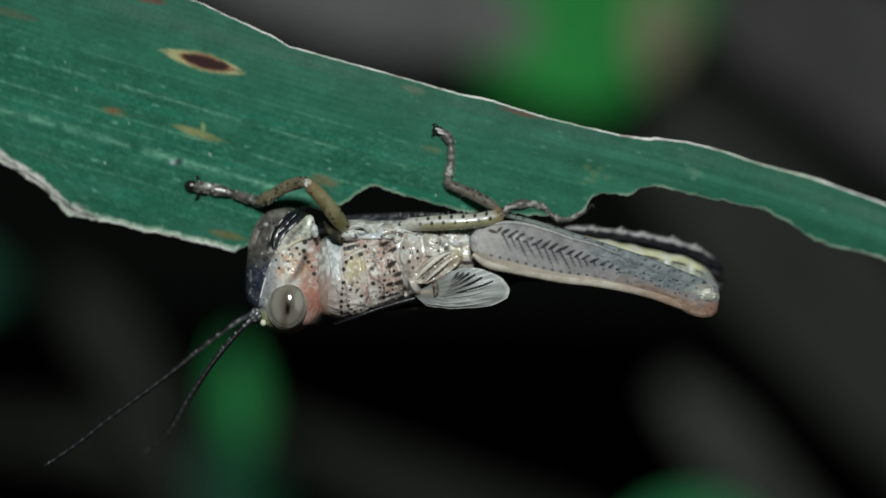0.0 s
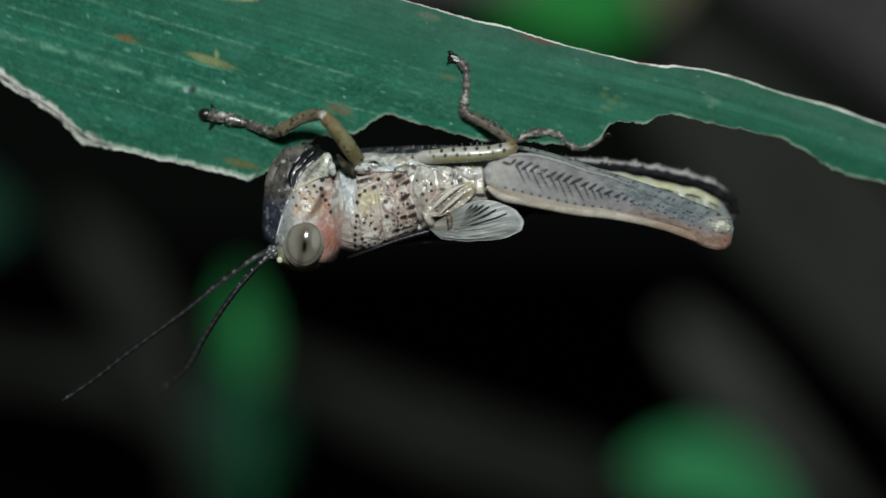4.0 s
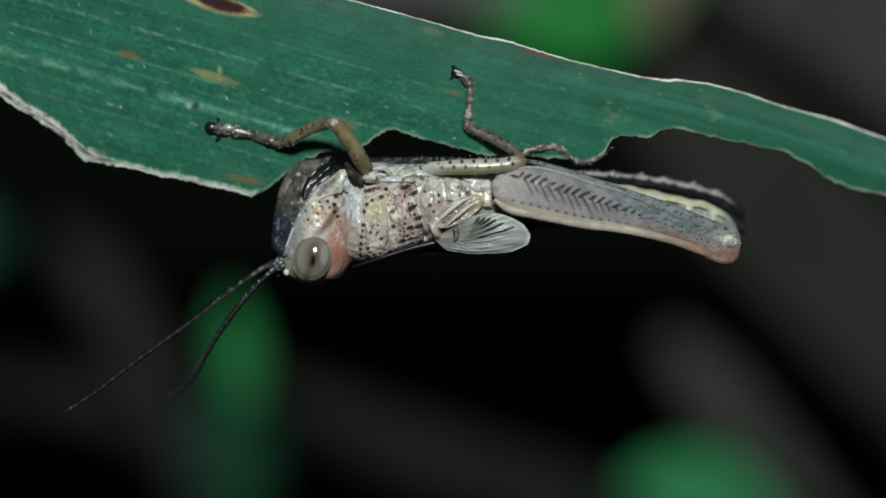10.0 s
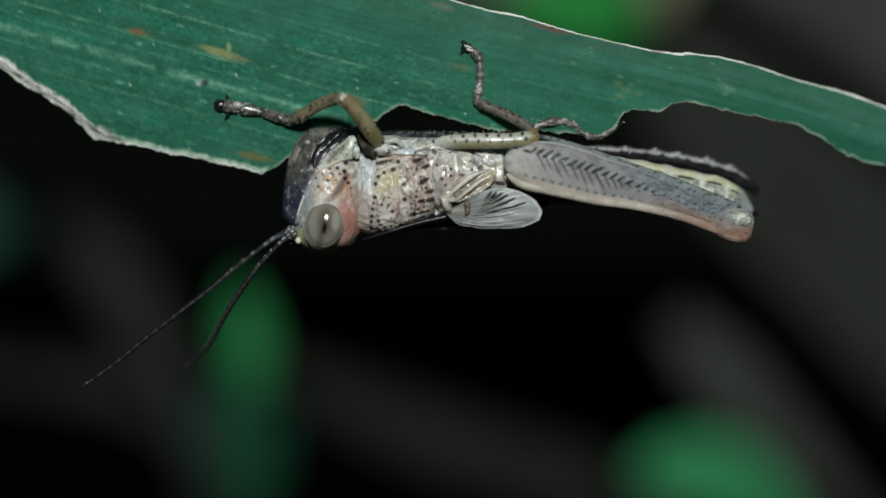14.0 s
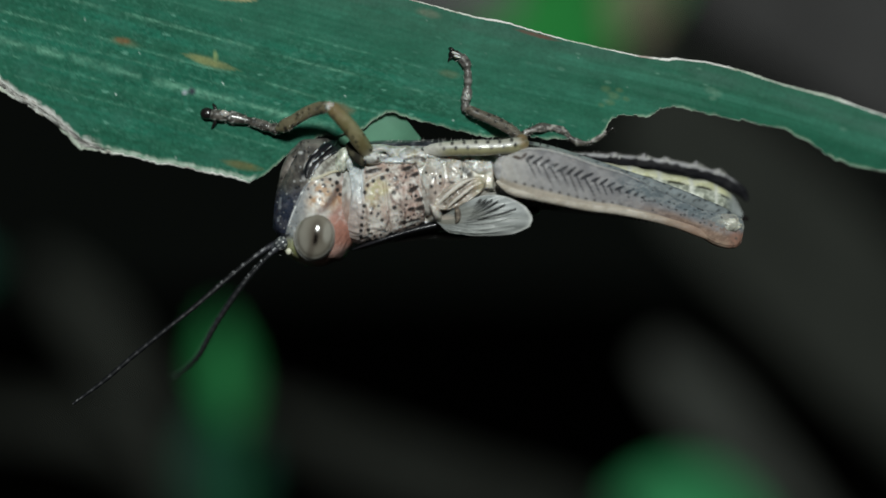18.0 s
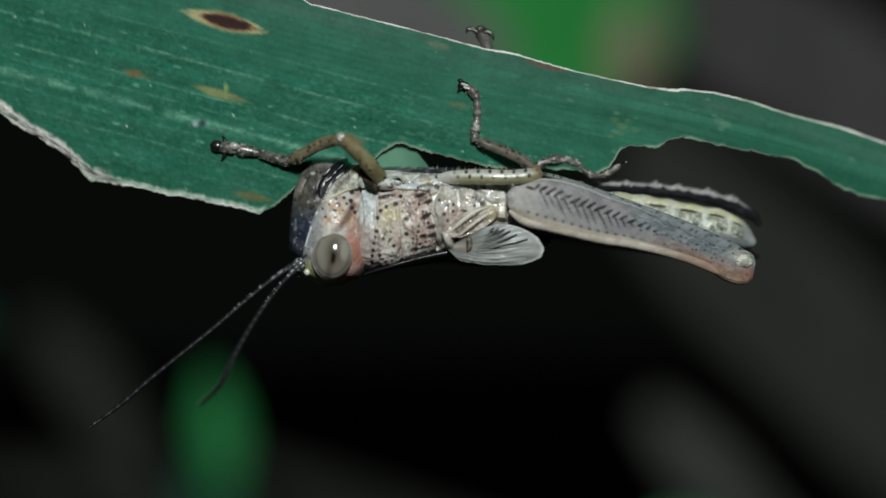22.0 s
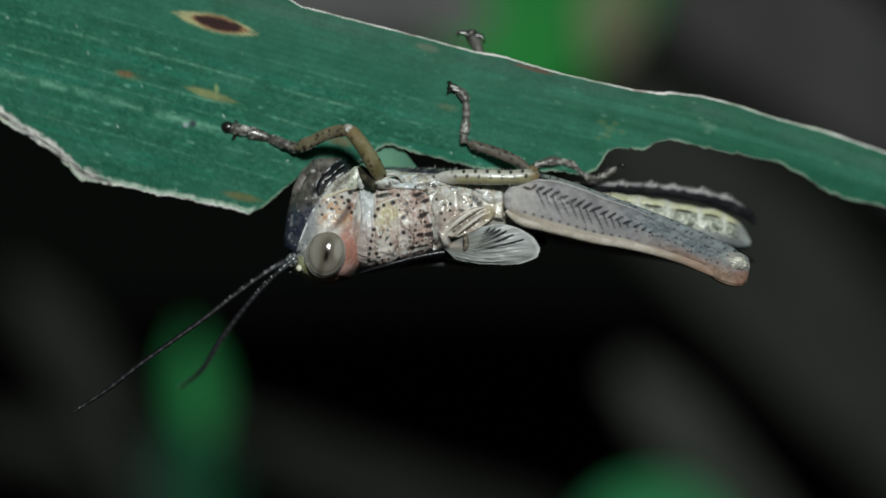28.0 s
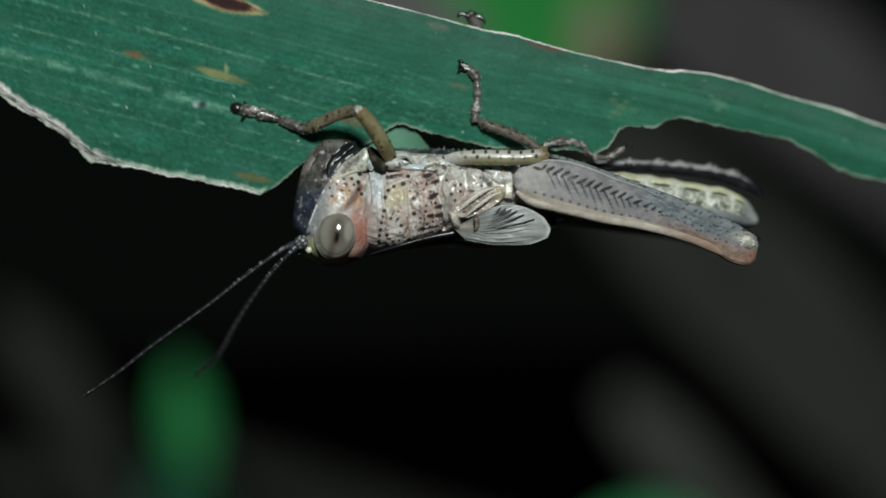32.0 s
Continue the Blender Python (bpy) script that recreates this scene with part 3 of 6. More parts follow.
def thorax_paint(u, v, s, c, f):
    n = rough_grain(u / 11, v / 10, 13)
    col = mix((0.4, 0.36, 0.315), (0.6, 0.58, 0.54), step(0.35, 0.65, n))
    col = mix(col, (0.48, 0.43, 0.29), 0.45 * (1 - step(8, 30, np.hypot((u - 862) * 0.7, v - 318))))
    col = mix(col, (0.44, 0.31, 0.26), 0.55 * (1 - step(14, 44, np.hypot(u - 790, v - 338))))
    col = mix(col, (0.66, 0.66, 0.64), 0.6 * step(0.55, 0.68, rough_grain(u / 7, v / 6, 19)))
    # dark notch between the swellings, its shade painted as a blot
    col = mix(col, (0.05, 0.05, 0.048), 0.9 * blots(u, v, ((832, 303, 14, 6, 45), (806, 322, 10, 2.4, 8)), 0.5))
    return mix(col, BLACK, 0.95 * dots(u, v, ((774, 313, 1.2), (785, 311, 1.1), (770, 328, 1.2), (785, 323, 1.0), (776, 340, 0.9), (760, 304, 0.9), (820, 297, 0.7), (823, 312, 1.0), (755, 262, 1.0), (780, 272, 1.4)), 2.8))


def abdomen_paint(u, v, s, c, f):
    n = rough_grain(u / 9, v / 6, 33)
    joint = np.array([1000.0, 1062, 1120, 1173, 1230, 1274, 1304])
    i = np.clip(np.searchsorted(joint, u) - 1, 0, len(joint) - 2)
    q = (u - joint[i]) / (joint[i + 1] - joint[i])
    col = mix((0.56, 0.56, 0.34), (0.7, 0.7, 0.54), step(0.3, 0.7, n))
    # blotched window below the yellow band of each ring
    low = step(0.72, 0.6, c + 0.1 * (n - 0.5))
    col = mix(col, mix((0.2, 0.22, 0.19), (0.46, 0.48, 0.42), step(0.35, 0.65, rough_grain(u / 6, v / 6, 34))), 0.9 * low)
    col = mix(col, (0.035, 0.035, 0.022), 0.92 * step(0.2, 0.3, q) * step(0.85, 0.75, q) * (1 - step(0.03, 0.09, np.abs(c - 0.64 + 0.07 * (n - 0.5)))))
    col = mix(col, (0.04, 0.045, 0.035), 0.85 * step(0.3, 0.05, c) * step(-0.3, 0.0, c) * step(0.12, 0.25, q) * step(0.88, 0.78, q) * step(0.4, 0.55, rough_grain(u / 5, v / 5, 35)))
    col = mix(col, (0.62, 0.63, 0.58), 0.85 * np.maximum(step(0.16, 0.02, q), step(0.9, 0.98, q)) * step(-0.1, 0.15, c))
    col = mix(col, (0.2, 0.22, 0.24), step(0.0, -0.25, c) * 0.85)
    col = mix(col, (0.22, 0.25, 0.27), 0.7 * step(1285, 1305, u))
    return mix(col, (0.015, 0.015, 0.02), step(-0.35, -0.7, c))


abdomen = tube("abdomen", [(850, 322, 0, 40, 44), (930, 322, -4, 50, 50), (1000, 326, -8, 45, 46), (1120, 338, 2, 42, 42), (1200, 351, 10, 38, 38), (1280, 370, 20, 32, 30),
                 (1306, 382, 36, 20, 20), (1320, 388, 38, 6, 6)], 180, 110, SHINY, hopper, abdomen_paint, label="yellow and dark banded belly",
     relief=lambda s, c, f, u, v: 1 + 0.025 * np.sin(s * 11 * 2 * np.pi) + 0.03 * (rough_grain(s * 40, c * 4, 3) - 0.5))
tube("hind_body", [(735, 318, 0, 20, 22), (755, 322, 0, 58, 62), (800, 320, 0, 62, 66), (850, 315, 0, 54, 62), (890, 315, 0, 42, 52), (915, 318, 0, 18, 30)],
     120, 150, SHINY, hopper, thorax_paint, label="cream lumpy hind thorax", relief=lumps(9, 0.16, 5))
tube("pronotum", [(620, 352, 0, 44, 42), (627, 353, 0, 69, 66), (637, 352, 0, 75, 73), (650, 351, 0, 77, 73), (660, 350, 0, 79, 75), (690, 345, 0, 77, 76), (730, 338, 0, 70, 72), (750, 335, 0, 65, 62), (763, 335, 0, 57, 48), (770, 337, 0, 45, 40)],
     190, 260, CUTICLE, hopper, pronotum_paint, label="cream neck shield with black dots", power=0.9,
     relief=lambda s, c, f, u, v: 1 + 0.075 * (rough_grain(s * 12, c * 8, 9) - 0.5) - 0.045 * (1 - step(0.0, 0.035, np.abs(s - 0.46 - 0.04 * c))) * step(0.5, 0.1, c) - 0.035 * (1 - step(0.0, 0.03, np.abs(s - 0.2))))

def ball(name, at, radii, lean, material, parent, paint, n=40, m=56, label="", uneven=0.0):
    """An oval ball; lean turns it in the plane of the blade."""
    th, ph = np.meshgrid(np.linspace(0.02, np.pi - 0.02, n), np.linspace(0, 2 * np.pi, m, endpoint=False), indexing="ij")
    x, y, z = (np.sin(th) * np.cos(ph)).ravel(), np.cos(th).ravel(), (np.sin(th) * np.sin(ph)).ravel()
    k = 1 + uneven * (rough_grain(x * 2.2 + at[0], y * 2.2 + at[1], 311) - 0.5)
    a, b = x * radii[0] * k, y * radii[1] * k
    u, v, w = at[0] + a * math.cos(lean) - b * math.sin(lean), at[1] + a * math.sin(lean) + b * math.cos(lean), at[2] + z * radii[2] * k
    col = paint(x, y, -z) if callable(paint) else np.tile(np.array(paint, float), (len(u), 1))
    f = sheet_faces(n, m, True, True).tolist() + [list(range(m)), list(range((n - 1) * m, n * m))[::-1]]
    return link(name, P(u, v, w), f, material, parent, col, parent["at"], label)


def lobe(name, at, radii, lean, material, parent, paint, label="", uneven=0.25, n=44, m=60):
    """A soft uneven swelling, painted by its place on the body."""
    c, q = math.cos(lean), math.sin(lean)
    skin = lambda x, y, f: paint(at[0] + x * radii[0] * c - y * radii[1] * q, at[1] + x * radii[0] * q + y * radii[1] * c, 0 * x, y, f)
    return ball(name, at, radii, lean, material, parent, skin, n, m, label, uneven)


def ribbon(name, ctrl, material, parent, paint, n=26, m=12, label="", bumps=0.12):
    return tube(name, ctrl, n, m, material, parent, paint, None, label, relief=lumps(9, bumps, 11))


# the soft side of the body between shield, legs and wing pads: swellings that run into one another
SWELLINGS = ((772, 318, 21, 36, 9, 12), (811, 298, 15, 30, -6, 10), (857, 291, 25, 14, 17, 11), (838, 281, 14, 9, 28, 9), (874, 318, 12, 22, 6, 8), (785, 377, 28, 17, 20, 24))
SWELLINGS_WET = ((666, 281, 16, 9, 6, 12), (686, 271, 15, 8, -9, 11), (706, 284, 18, 9, -6, 8), (729, 271, 18, 10, -12, 11), (752, 270, 13, 12, 12, 10), (776, 270, 18, 11, 6, 11), (742, 288, 16, 8, -20, 8), (799, 274, 16, 9, 6, 9))


def thorax_wall():
    nu, nv = 262, 152
    u, v = np.meshgrid(np.linspace(642, 892, nu), np.linspace(252, 402, nv), indexing="ij")
    u, v = u.ravel(), v.ravel()
    swell = np.zeros_like(u)
    for n, (cu, cv, ru, rv, lean, high) in enumerate(SWELLINGS + SWELLINGS_WET):
        c, q = math.cos(math.radians(lean)), math.sin(math.radians(lean))
        a, b = u + 7 * (rough_grain(u / 17, v / 17, n) - 0.5), v + 7 * (rough_grain(u / 17, v / 17, n + 40) - 0.5)
        x, y = ((a - cu) * c + (b - cv) * q) / ru, ((b - cv) * c - (a - cu) * q) / rv
        swell = swell + (high * np.sqrt(np.clip(1.15 - x * x - y * y, 0, 1))) ** 3
    swell = swell ** (1 / 3)
    # the flat front wing pad, leaning over the side
    c, q = math.cos(-0.46), math.sin(-0.46)
    x, y = ((u - 818) * c + (v - 342) * q) / 52, ((v - 342) * c - (u - 818) * q) / 21
    pad = step(1.12, 0.9, np.hypot(x, y) + 0.08 * (rough_grain(u / 9, v / 9, 85) - 0.5))
    swell = np.maximum(swell, 14 * pad + 1.5 * np.cos(y * 7) * pad)
    w = -60 * np.sqrt(np.clip(1 - ((v - 322) / 88) ** 2, 0, 1)) - swell - 3.2 * (rough_grain(u / 9, v / 9, 181) - 0.5) - 1.2 * (rough_grain(u / 3, v / 3, 182) - 0.5)
    # it turns in at its rim, and below the shield
    rim = np.minimum.reduce([step(642, 656, u), step(892, 876, u), step(252, 262, v + 5 * grain(u / 11, u * 0, 183)), step(402, 388, v), np.maximum(step(300, 284, v), step(734, 748, u - 0.33 * (v - 300)))])
    rim = np.minimum(rim, np.maximum(step(352, 330, v), np.maximum(step(800, 780, u), pad)))
    w = w * rim - 20 * (1 - rim)
    col = thorax_paint(u, v, 0 * u, 0 * u, 0 * u)
    wet = mix(mix(mix((0.38, 0.36, 0.33), (0.62, 0.63, 0.62), step(0.35, 0.6, rough_grain(u / 8, v / 6, 161))), (0.48, 0.54, 0.6), 0.6 * (1 - step(8, 26, np.hypot(u - 706, v - 282)))),
              (0.36, 0.31, 0.2), 0.6 * step(0.55, 0.7, rough_grain(u / 10, v / 8, 163)))
    wet = mix(wet, BLACK, 0.92 * dots(u, v, ((690, 268, 1.0), (755, 262, 1.2), (780, 272, 1.6), (722, 283, 0.8), (676, 278, 0.8), (838, 281, 0.8), (857, 284, 0.6), (862, 296, 0.6)), 2.8))
    wet = mix(wet, (0.07, 0.05, 0.045), 0.85 * blots(u, v, ((753, 279, 9, 4, 30), (668, 296, 14, 3, -8), (742, 290, 4, 5, 0)), 0.4))
    col = mix(col, wet, np.clip(step(296, 284, v + 8 * (rough_grain(u / 12, v / 12, 164) - 0.5)) + (1 - step(0.7, 1.2, np.hypot((u - 855) / 28, (v - 290) / 17))), 0, 1))
    hide = mix(mix((0.32, 0.26, 0.21), (0.5, 0.45, 0.4), step(0.3, 0.7, rough_grain(u / 9, v / 7, 86))), (0.46, 0.41, 0.26), 0.6 * step(835, 860, u))
    hide = mix(hide, (0.1, 0.075, 0.06), 0.8 * stroke(u, v, ((792, 361), (808, 346), (826, 334), (842, 325)), 1.8) * step(0.3, 0.5, grain(u / 4, v / 4, 87)))
    col = mix(col, hide, pad)
    col = mix(col, (0.09, 0.085, 0.07), 0.8 * (1 - step(2, 9, np.hypot((u - 786) * 0.6, v - 389) + 5 * (rough_grain(u / 5, v / 5, 88) - 0.5))))
    k = nu * nv
    f = sheet_faces(nu, nv)
    loop = np.r_[np.arange(0, k, nv), np.arange((nu - 1) * nv + 1, k), np.arange(nu - 2, -1, -1) * nv + nv - 1, np.arange(nv - 2, 0, -1)]
    nxt = np.roll(loop, -1)
    pts = np.r_[P(u, v, w), P(u, v, 0 * w - 10)]
    link("thorax_side", pts, np.r_[f, f[:, ::-1] + k, np.stack([loop, nxt, nxt + k, loop + k], -1)], WET, hopper, np.r_[col, col], hopper["at"], "swollen wet cream side of the thorax with black dots")


thorax_wall()
lobe("hip_fold", (666, 277, -68), (16, 9, 9), -0.2, WET, hopper, lambda u, v, s, c, f: mix(mix((0.4, 0.4, 0.37), (0.62, 0.63, 0.61), step(0.35, 0.6, rough_grain(u / 6, v / 5, 351))), (0.05, 0.05, 0.05), 0.85 * dots(u, v, ((676, 278, 1.0), (660, 272, 0.7)), 3.0)),
     "pale wet fold at the hip of the front leg", 0.4)
tube("hip_fold", [(660, 268, -64, 2, 3), (674, 262, -71, 2.8, 3), (690, 264, -69, 2.8, 3), (698, 274, -60, 2, 3)], 40, 24, WET, hopper, (0.5, 0.5, 0.47), label="pale wet fold at the hip of the front leg", relief=lumps(6, 0.3, 8))
tube("neck", [(596, 350, 0, 40, 40), (612, 351, 0, 66, 60), (630, 352, 0, 72, 66), (648, 352, 0, 72, 66), (664, 350, 0, 50, 50)], 60, 110, THIGH_SKIN, hopper,
     lambda u, v, s, c, f: mix(mix((0.26, 0.25, 0.23), (0.52, 0.52, 0.5), step(0.3, 0.7, rough_grain(u / 6, v / 9, 181))), (0.36, 0.22, 0.175), 0.8 * step(325, 380, v)), label="pale soft neck skin", relief=lumps(6, 0.06, 9))
# dark underside between the legs
tube("breastplate", [(600, 270, 20, 8, 20), (660, 262, 14, 16, 34), (720, 258, 10, 14, 40), (800, 258, 10, 12, 40), (880, 262, 8, 8, 30), (930, 266, 8, 4, 12)], 60, 24, SHINY, hopper,
     lambda u, v, s, c, f: mix((0.02, 0.022, 0.03), (0.12, 0.12, 0.14), step(0.55, 0.8, rough_grain(u / 9, v / 6, 51))), label="dark glossy underside")
q = rng.uniform(0, 1, (70, 4))
bristles("belly_hair", np.c_[690 + 200 * q[:, 0], 250 - 4 * q[:, 1] + 4 * q[:, 0], -10 - 30 * q[:, 1]], np.c_[690 + 200 * q[:, 0] + 8 * (q[:, 2] - 0.5), 248 - 9 * q[:, 3] ** 2, -14 - 34 * q[:, 1]], 0.4, hopper, label="fine pale hairs")

# ---- the head ----
HEAD = (562, 398, 0)


def head_paint(u, v, s, c, f):
    n = rough_grain(u / 12, v / 12, 61)
    fine = rough_grain(u / 5, v / 5, 62)
    col = mix((0.38, 0.355, 0.33), (0.52, 0.5, 0.47), step(0.3, 0.7, n))
    # rosy cheek behind the eye, orange mottled one above it
    rosy = step(578, 596, u + 0.35 * (v - 380) + 10 * (n - 0.5)) * step(296, 318, v + 10 * n)
    col = mix(col, mix((0.40, 0.225, 0.19), (0.47, 0.3, 0.265), step(0.3, 0.7, rough_grain(u / 15, v / 15, 75))), 0.92 * rosy)
    col = mix(col, (0.43, 0.18, 0.13), 0.7 * rosy * step(375, 405, v + 10 * n) * step(445, 425, v))
    col = mix(col, (0.62, 0.53, 0.5), 0.7 * (1 - step(0.015, 0.05, np.abs(rough_grain(u / 19, v / 16, 77) - 0.5))) * rosy * step(405, 380, v))
    col = mix(col, (0.66, 0.62, 0.6), 0.8 * blots(u, v, ((623, 333, 6, 5, 0), (620, 347, 8, 4, 20), (612, 322, 6, 4, -20), (628, 356, 4, 3, 0)), 0.5))
    tan = 1 - step(14, 38, np.hypot((u - 575) * 0.75, v - 344))
    col = mix(col, (0.4, 0.22, 0.1), 0.9 * tan * step(0.32, 0.55, rough_grain(u / 9, v / 9, 69)))
    col = mix(col, (0.58, 0.5, 0.42), 0.7 * tan * step(0.52, 0.62, rough_grain(u / 6, v / 6, 70)))
    col = mix(col, (0.13, 0.075, 0.06), 0.85 * stroke(u, v, ((603, 330), (594, 345), (584, 360), (572, 372)), 5.5, 4.5))
    # pale cheek strip along the seam, bluish and dotted
    seam = np.interp(v, [262, 280, 300, 318, 330, 350, 375, 400, 430], [612, 582, 562, 552, 543, 532, 522, 513, 508])
    strip = step(seam + 34, seam + 12, u + 10 * n) * step(318, 338, v)
    col = mix(col, mix((0.22, 0.24, 0.26), (0.4, 0.42, 0.43), n), 0.85 * strip)
    col = mix(col, (0.06, 0.06, 0.07), 0.75 * spots(u, v, 9, 0.5, 1.8, 66) * strip)
    col = mix(col, BLACK, 0.95 * dots(u, v, ((603, 307, 1.3), (600, 322, 1.2), (577, 327, 1.2), (601, 335, 1.1), (570, 338, 1.1), (592, 327, 0.8), (574, 317, 0.8), (606, 343, 1.0), (614, 365, 1.1), (620, 378, 0.9),
                                             (570, 352, 0.9), (553, 348, 0.8), (624, 313, 0.9), (588, 316, 0.9), (561, 326, 0.7), (611, 352, 0.7), (549, 333, 0.7), (584, 338, 0.7), (628, 330, 0.7)), 3.4))
    # cheek corner by the jaw
    corner = step(seam - 2, seam + 3, u) * step(0, -6, v - (322 - 0.38 * (u - 545)))
    col = mix(col, mix((0.22, 0.21, 0.18), (0.5, 0.5, 0.45), step(0.35, 0.65, fine)), 0.9 * corner)
    col = mix(col, (0.09, 0.075, 0.06), 0.75 * corner * blots(u, v, ((583, 292, 10, 5, -50), (574, 303, 7, 4, -50), (596, 282, 6, 4, -40)), 0.6))
    col = mix(col, (0.58, 0.53, 0.4), 0.85 * stroke(u, v, ((548, 319), (570, 312), (592, 303), (618, 298)), 2.4))
    # slate face, mottled brown towards the lip
    face = step(seam + 2, seam - 3, u)
    dark = mix((0.024, 0.03, 0.052), (0.075, 0.078, 0.1), step(0.4, 0.7, rough_grain(u / 7, v / 14, 65)))
    brown = step(350, 318, v + 16 * (n - 0.5))
    dark = mix(dark, mix((0.055, 0.05, 0.046), (0.19, 0.174, 0.156), step(0.2, 0.8, rough_grain(u / 10, v / 11, 152))), 0.95 * brown)
    dark = mix(dark, (0.01, 0.01, 0.012), 0.9 * spots(u, v, 9, 0.5, 2.2, 153) * step(365, 345, v))
    # pale specks; the finer set imitates wet sparkles in colour
    dark = mix(dark, (0.46, 0.46, 0.46), 0.7 * np.maximum(spots(u, v, 12, 0.3, 2.0, 154), 0.8 * spots(u, v, 9, 0.4, 1.4, 159) * step(0.5, 0.62, rough_grain(u / 16, v / 16, 161))))
    dark = mix(dark, (0.3, 0.32, 0.36), 0.7 * (1 - step(1.0, 3.2, np.abs(u - np.interp(v, [290, 340, 420], [512, 502, 494])))) * step(0.45, 0.6, grain(u * 0, v / 7, 155)) * step(330, 345, v))
    dark = mix(dark, (0.5, 0.5, 0.5), 0.8 * blots(u, v, ((545, 293, 2.5, 8, 10), (542, 312, 4, 6, 0), (537, 268, 4, 3, 0)), 0.6))
    col = mix(col, dark, face)
    # yellow-green crown by the feelers
    crown = 1 - step(12, 27, np.hypot((u - 519) * 0.8, (v - 440)))
    col = mix(col, mix((0.24, 0.25, 0.1), (0.46, 0.47, 0.27), step(0.35, 0.65, fine)), 0.9 * crown)
    col = mix(col, BLACK, 0.9 * blots(u, v, ((507, 418, 12, 2.2, -35), (502, 428, 9, 2.2, 20)), 0.4))
    # black ground of the jaws
    jaw = step(seam - 22, seam - 17, u + 5 * n) * step(seam + 1, seam - 3, u) * step(316, 306, v)
    col = mix(col, (0.01, 0.01, 0.013), 0.96 * jaw)
    back = step(14, 2, v - 458 + 0.75 * np.maximum(u - 576, 0) * step(380, 430, v))
    col = mix((0.02, 0.02, 0.022), col, 0.15 + 0.85 * back)
    return mix(col, (0.02, 0.02, 0.025), step(-0.1, -0.6, f))


HEAD_LINE = [(546, 466, 0, 6, 9), (548, 459, 0, 30, 32), (551, 446, 0, 50, 54), (558, 424, 0, 66, 70), (562, 398, 0, 74, 76), (564, 370, 0, 74, 77), (566, 340, 0, 71, 73), (568, 302, 0, 64, 63),
             (576, 272, 0, 51, 48), (584, 251, 0, 28, 28), (586, 243, 0, 8, 8)]


def head_front(u, v, proud=0.0):
    """The depth of the head's near side."""
    t = np.array(sorted([(r[1], r[0], r[3], r[4]) for r in HEAD_LINE]))
    c, h, d = (np.interp(v, t[:, 0], t[:, k]) for k in (1, 2, 3))
    return -float(d * np.sqrt(np.clip(1 - ((u - c) / h) ** 2, 0.02, 1))) - proud


def on_head(rows, proud=0.0):
    return [(u, v, head_front(u, v, proud), a, b) for u, v, a, b in rows]


head = tube("head", HEAD_LINE, 170, 260, CUTICLE, hopper, head_paint, HEAD, "speckled head with dark slate face and rosy cheek",
            relief=lambda s, c, f, u, v: 1 + 0.04 * (rough_grain(s * 16, np.arctan2(c, f) * 5, 71) - 0.5))


def eye_paint(x, y, f):
    r = np.hypot(x, y)
    n = rough_grain(x * 4, y * 4, 141)
    col = mix((0.105, 0.09, 0.072), (0.2, 0.182, 0.15), step(0.2, 0.75, r + 0.14 * (n - 0.5)))
    col = mix(col, (0.28, 0.265, 0.232), 0.75 * step(0.05, -0.75, x - 0.25 * y) * step(0.95, 0.5, np.abs(y)))
    col = mix(col, (0.33, 0.315, 0.28), 0.75 * (1 - step(0.6, 1.15, np.hypot((x - 0.6) / 0.28, (y + 0.2) / 0.5))))
    col = mix(col, (0.14, 0.124, 0.1), 0.7 * (1 - step(0.03, 0.08, np.abs(r - 0.84 - 0.03 * n))))
    col = mix(col, (0.4, 0.39, 0.35), 0.8 * step(0.87, 0.91, r))
    col = mix(col, (0.6, 0.59, 0.55), 0.85 * step(0.945, 0.97, r) * (0.25 + 0.75 * step(0.6, -0.2, y)))
    col = mix(col, (0.075, 0.06, 0.047), 0.65 * step(0.26, 0.05, np.abs(x + 0.02 + 0.1 * y)) * step(-0.9, -0.3, y))
    return mix(col, (0.008, 0.006, 0.005), 1 - step(0.6, 1.3, np.hypot((x - 0.04) / 0.12, (y - 0.16) / 0.27)))


for side in (-1, 1):
    ball("eye", (561, 414, side * 62), (35.5, 44, 25), 0.17, EYE, head, eye_paint if side < 0 else (0.16, 0.13, 0.1), label="glassy grey-brown oval eye with dark streak")
ball("eye_rim", (560.5, 413.5, -57), (38, 46.5, 20), 0.17, CUTICLE, head, (0.4, 0.385, 0.36), 26, 36, "pale rim round the eye")
ball("ocellus", (515, 442, -48), (5.5, 6, 5), 0, EYE, head, (0.66, 0.65, 0.52), 14, 18, "small pale simple eye")
ball("feeler_socket", (503, 427, -32), (15, 12, 13), -0.6, SHINY, head, lambda x, y, f: mix((0.05, 0.055, 0.062), (0.4, 0.41, 0.4), step(0.5, 0.62, rough_grain(x * 4, y * 4, 331))), 26, 34, "dark ringed root of the feeler")
ball("feeler_socket", (497, 433, 26), (13, 11, 12), 0.4, SHINY, head, (0.07, 0.075, 0.085), 18, 24)


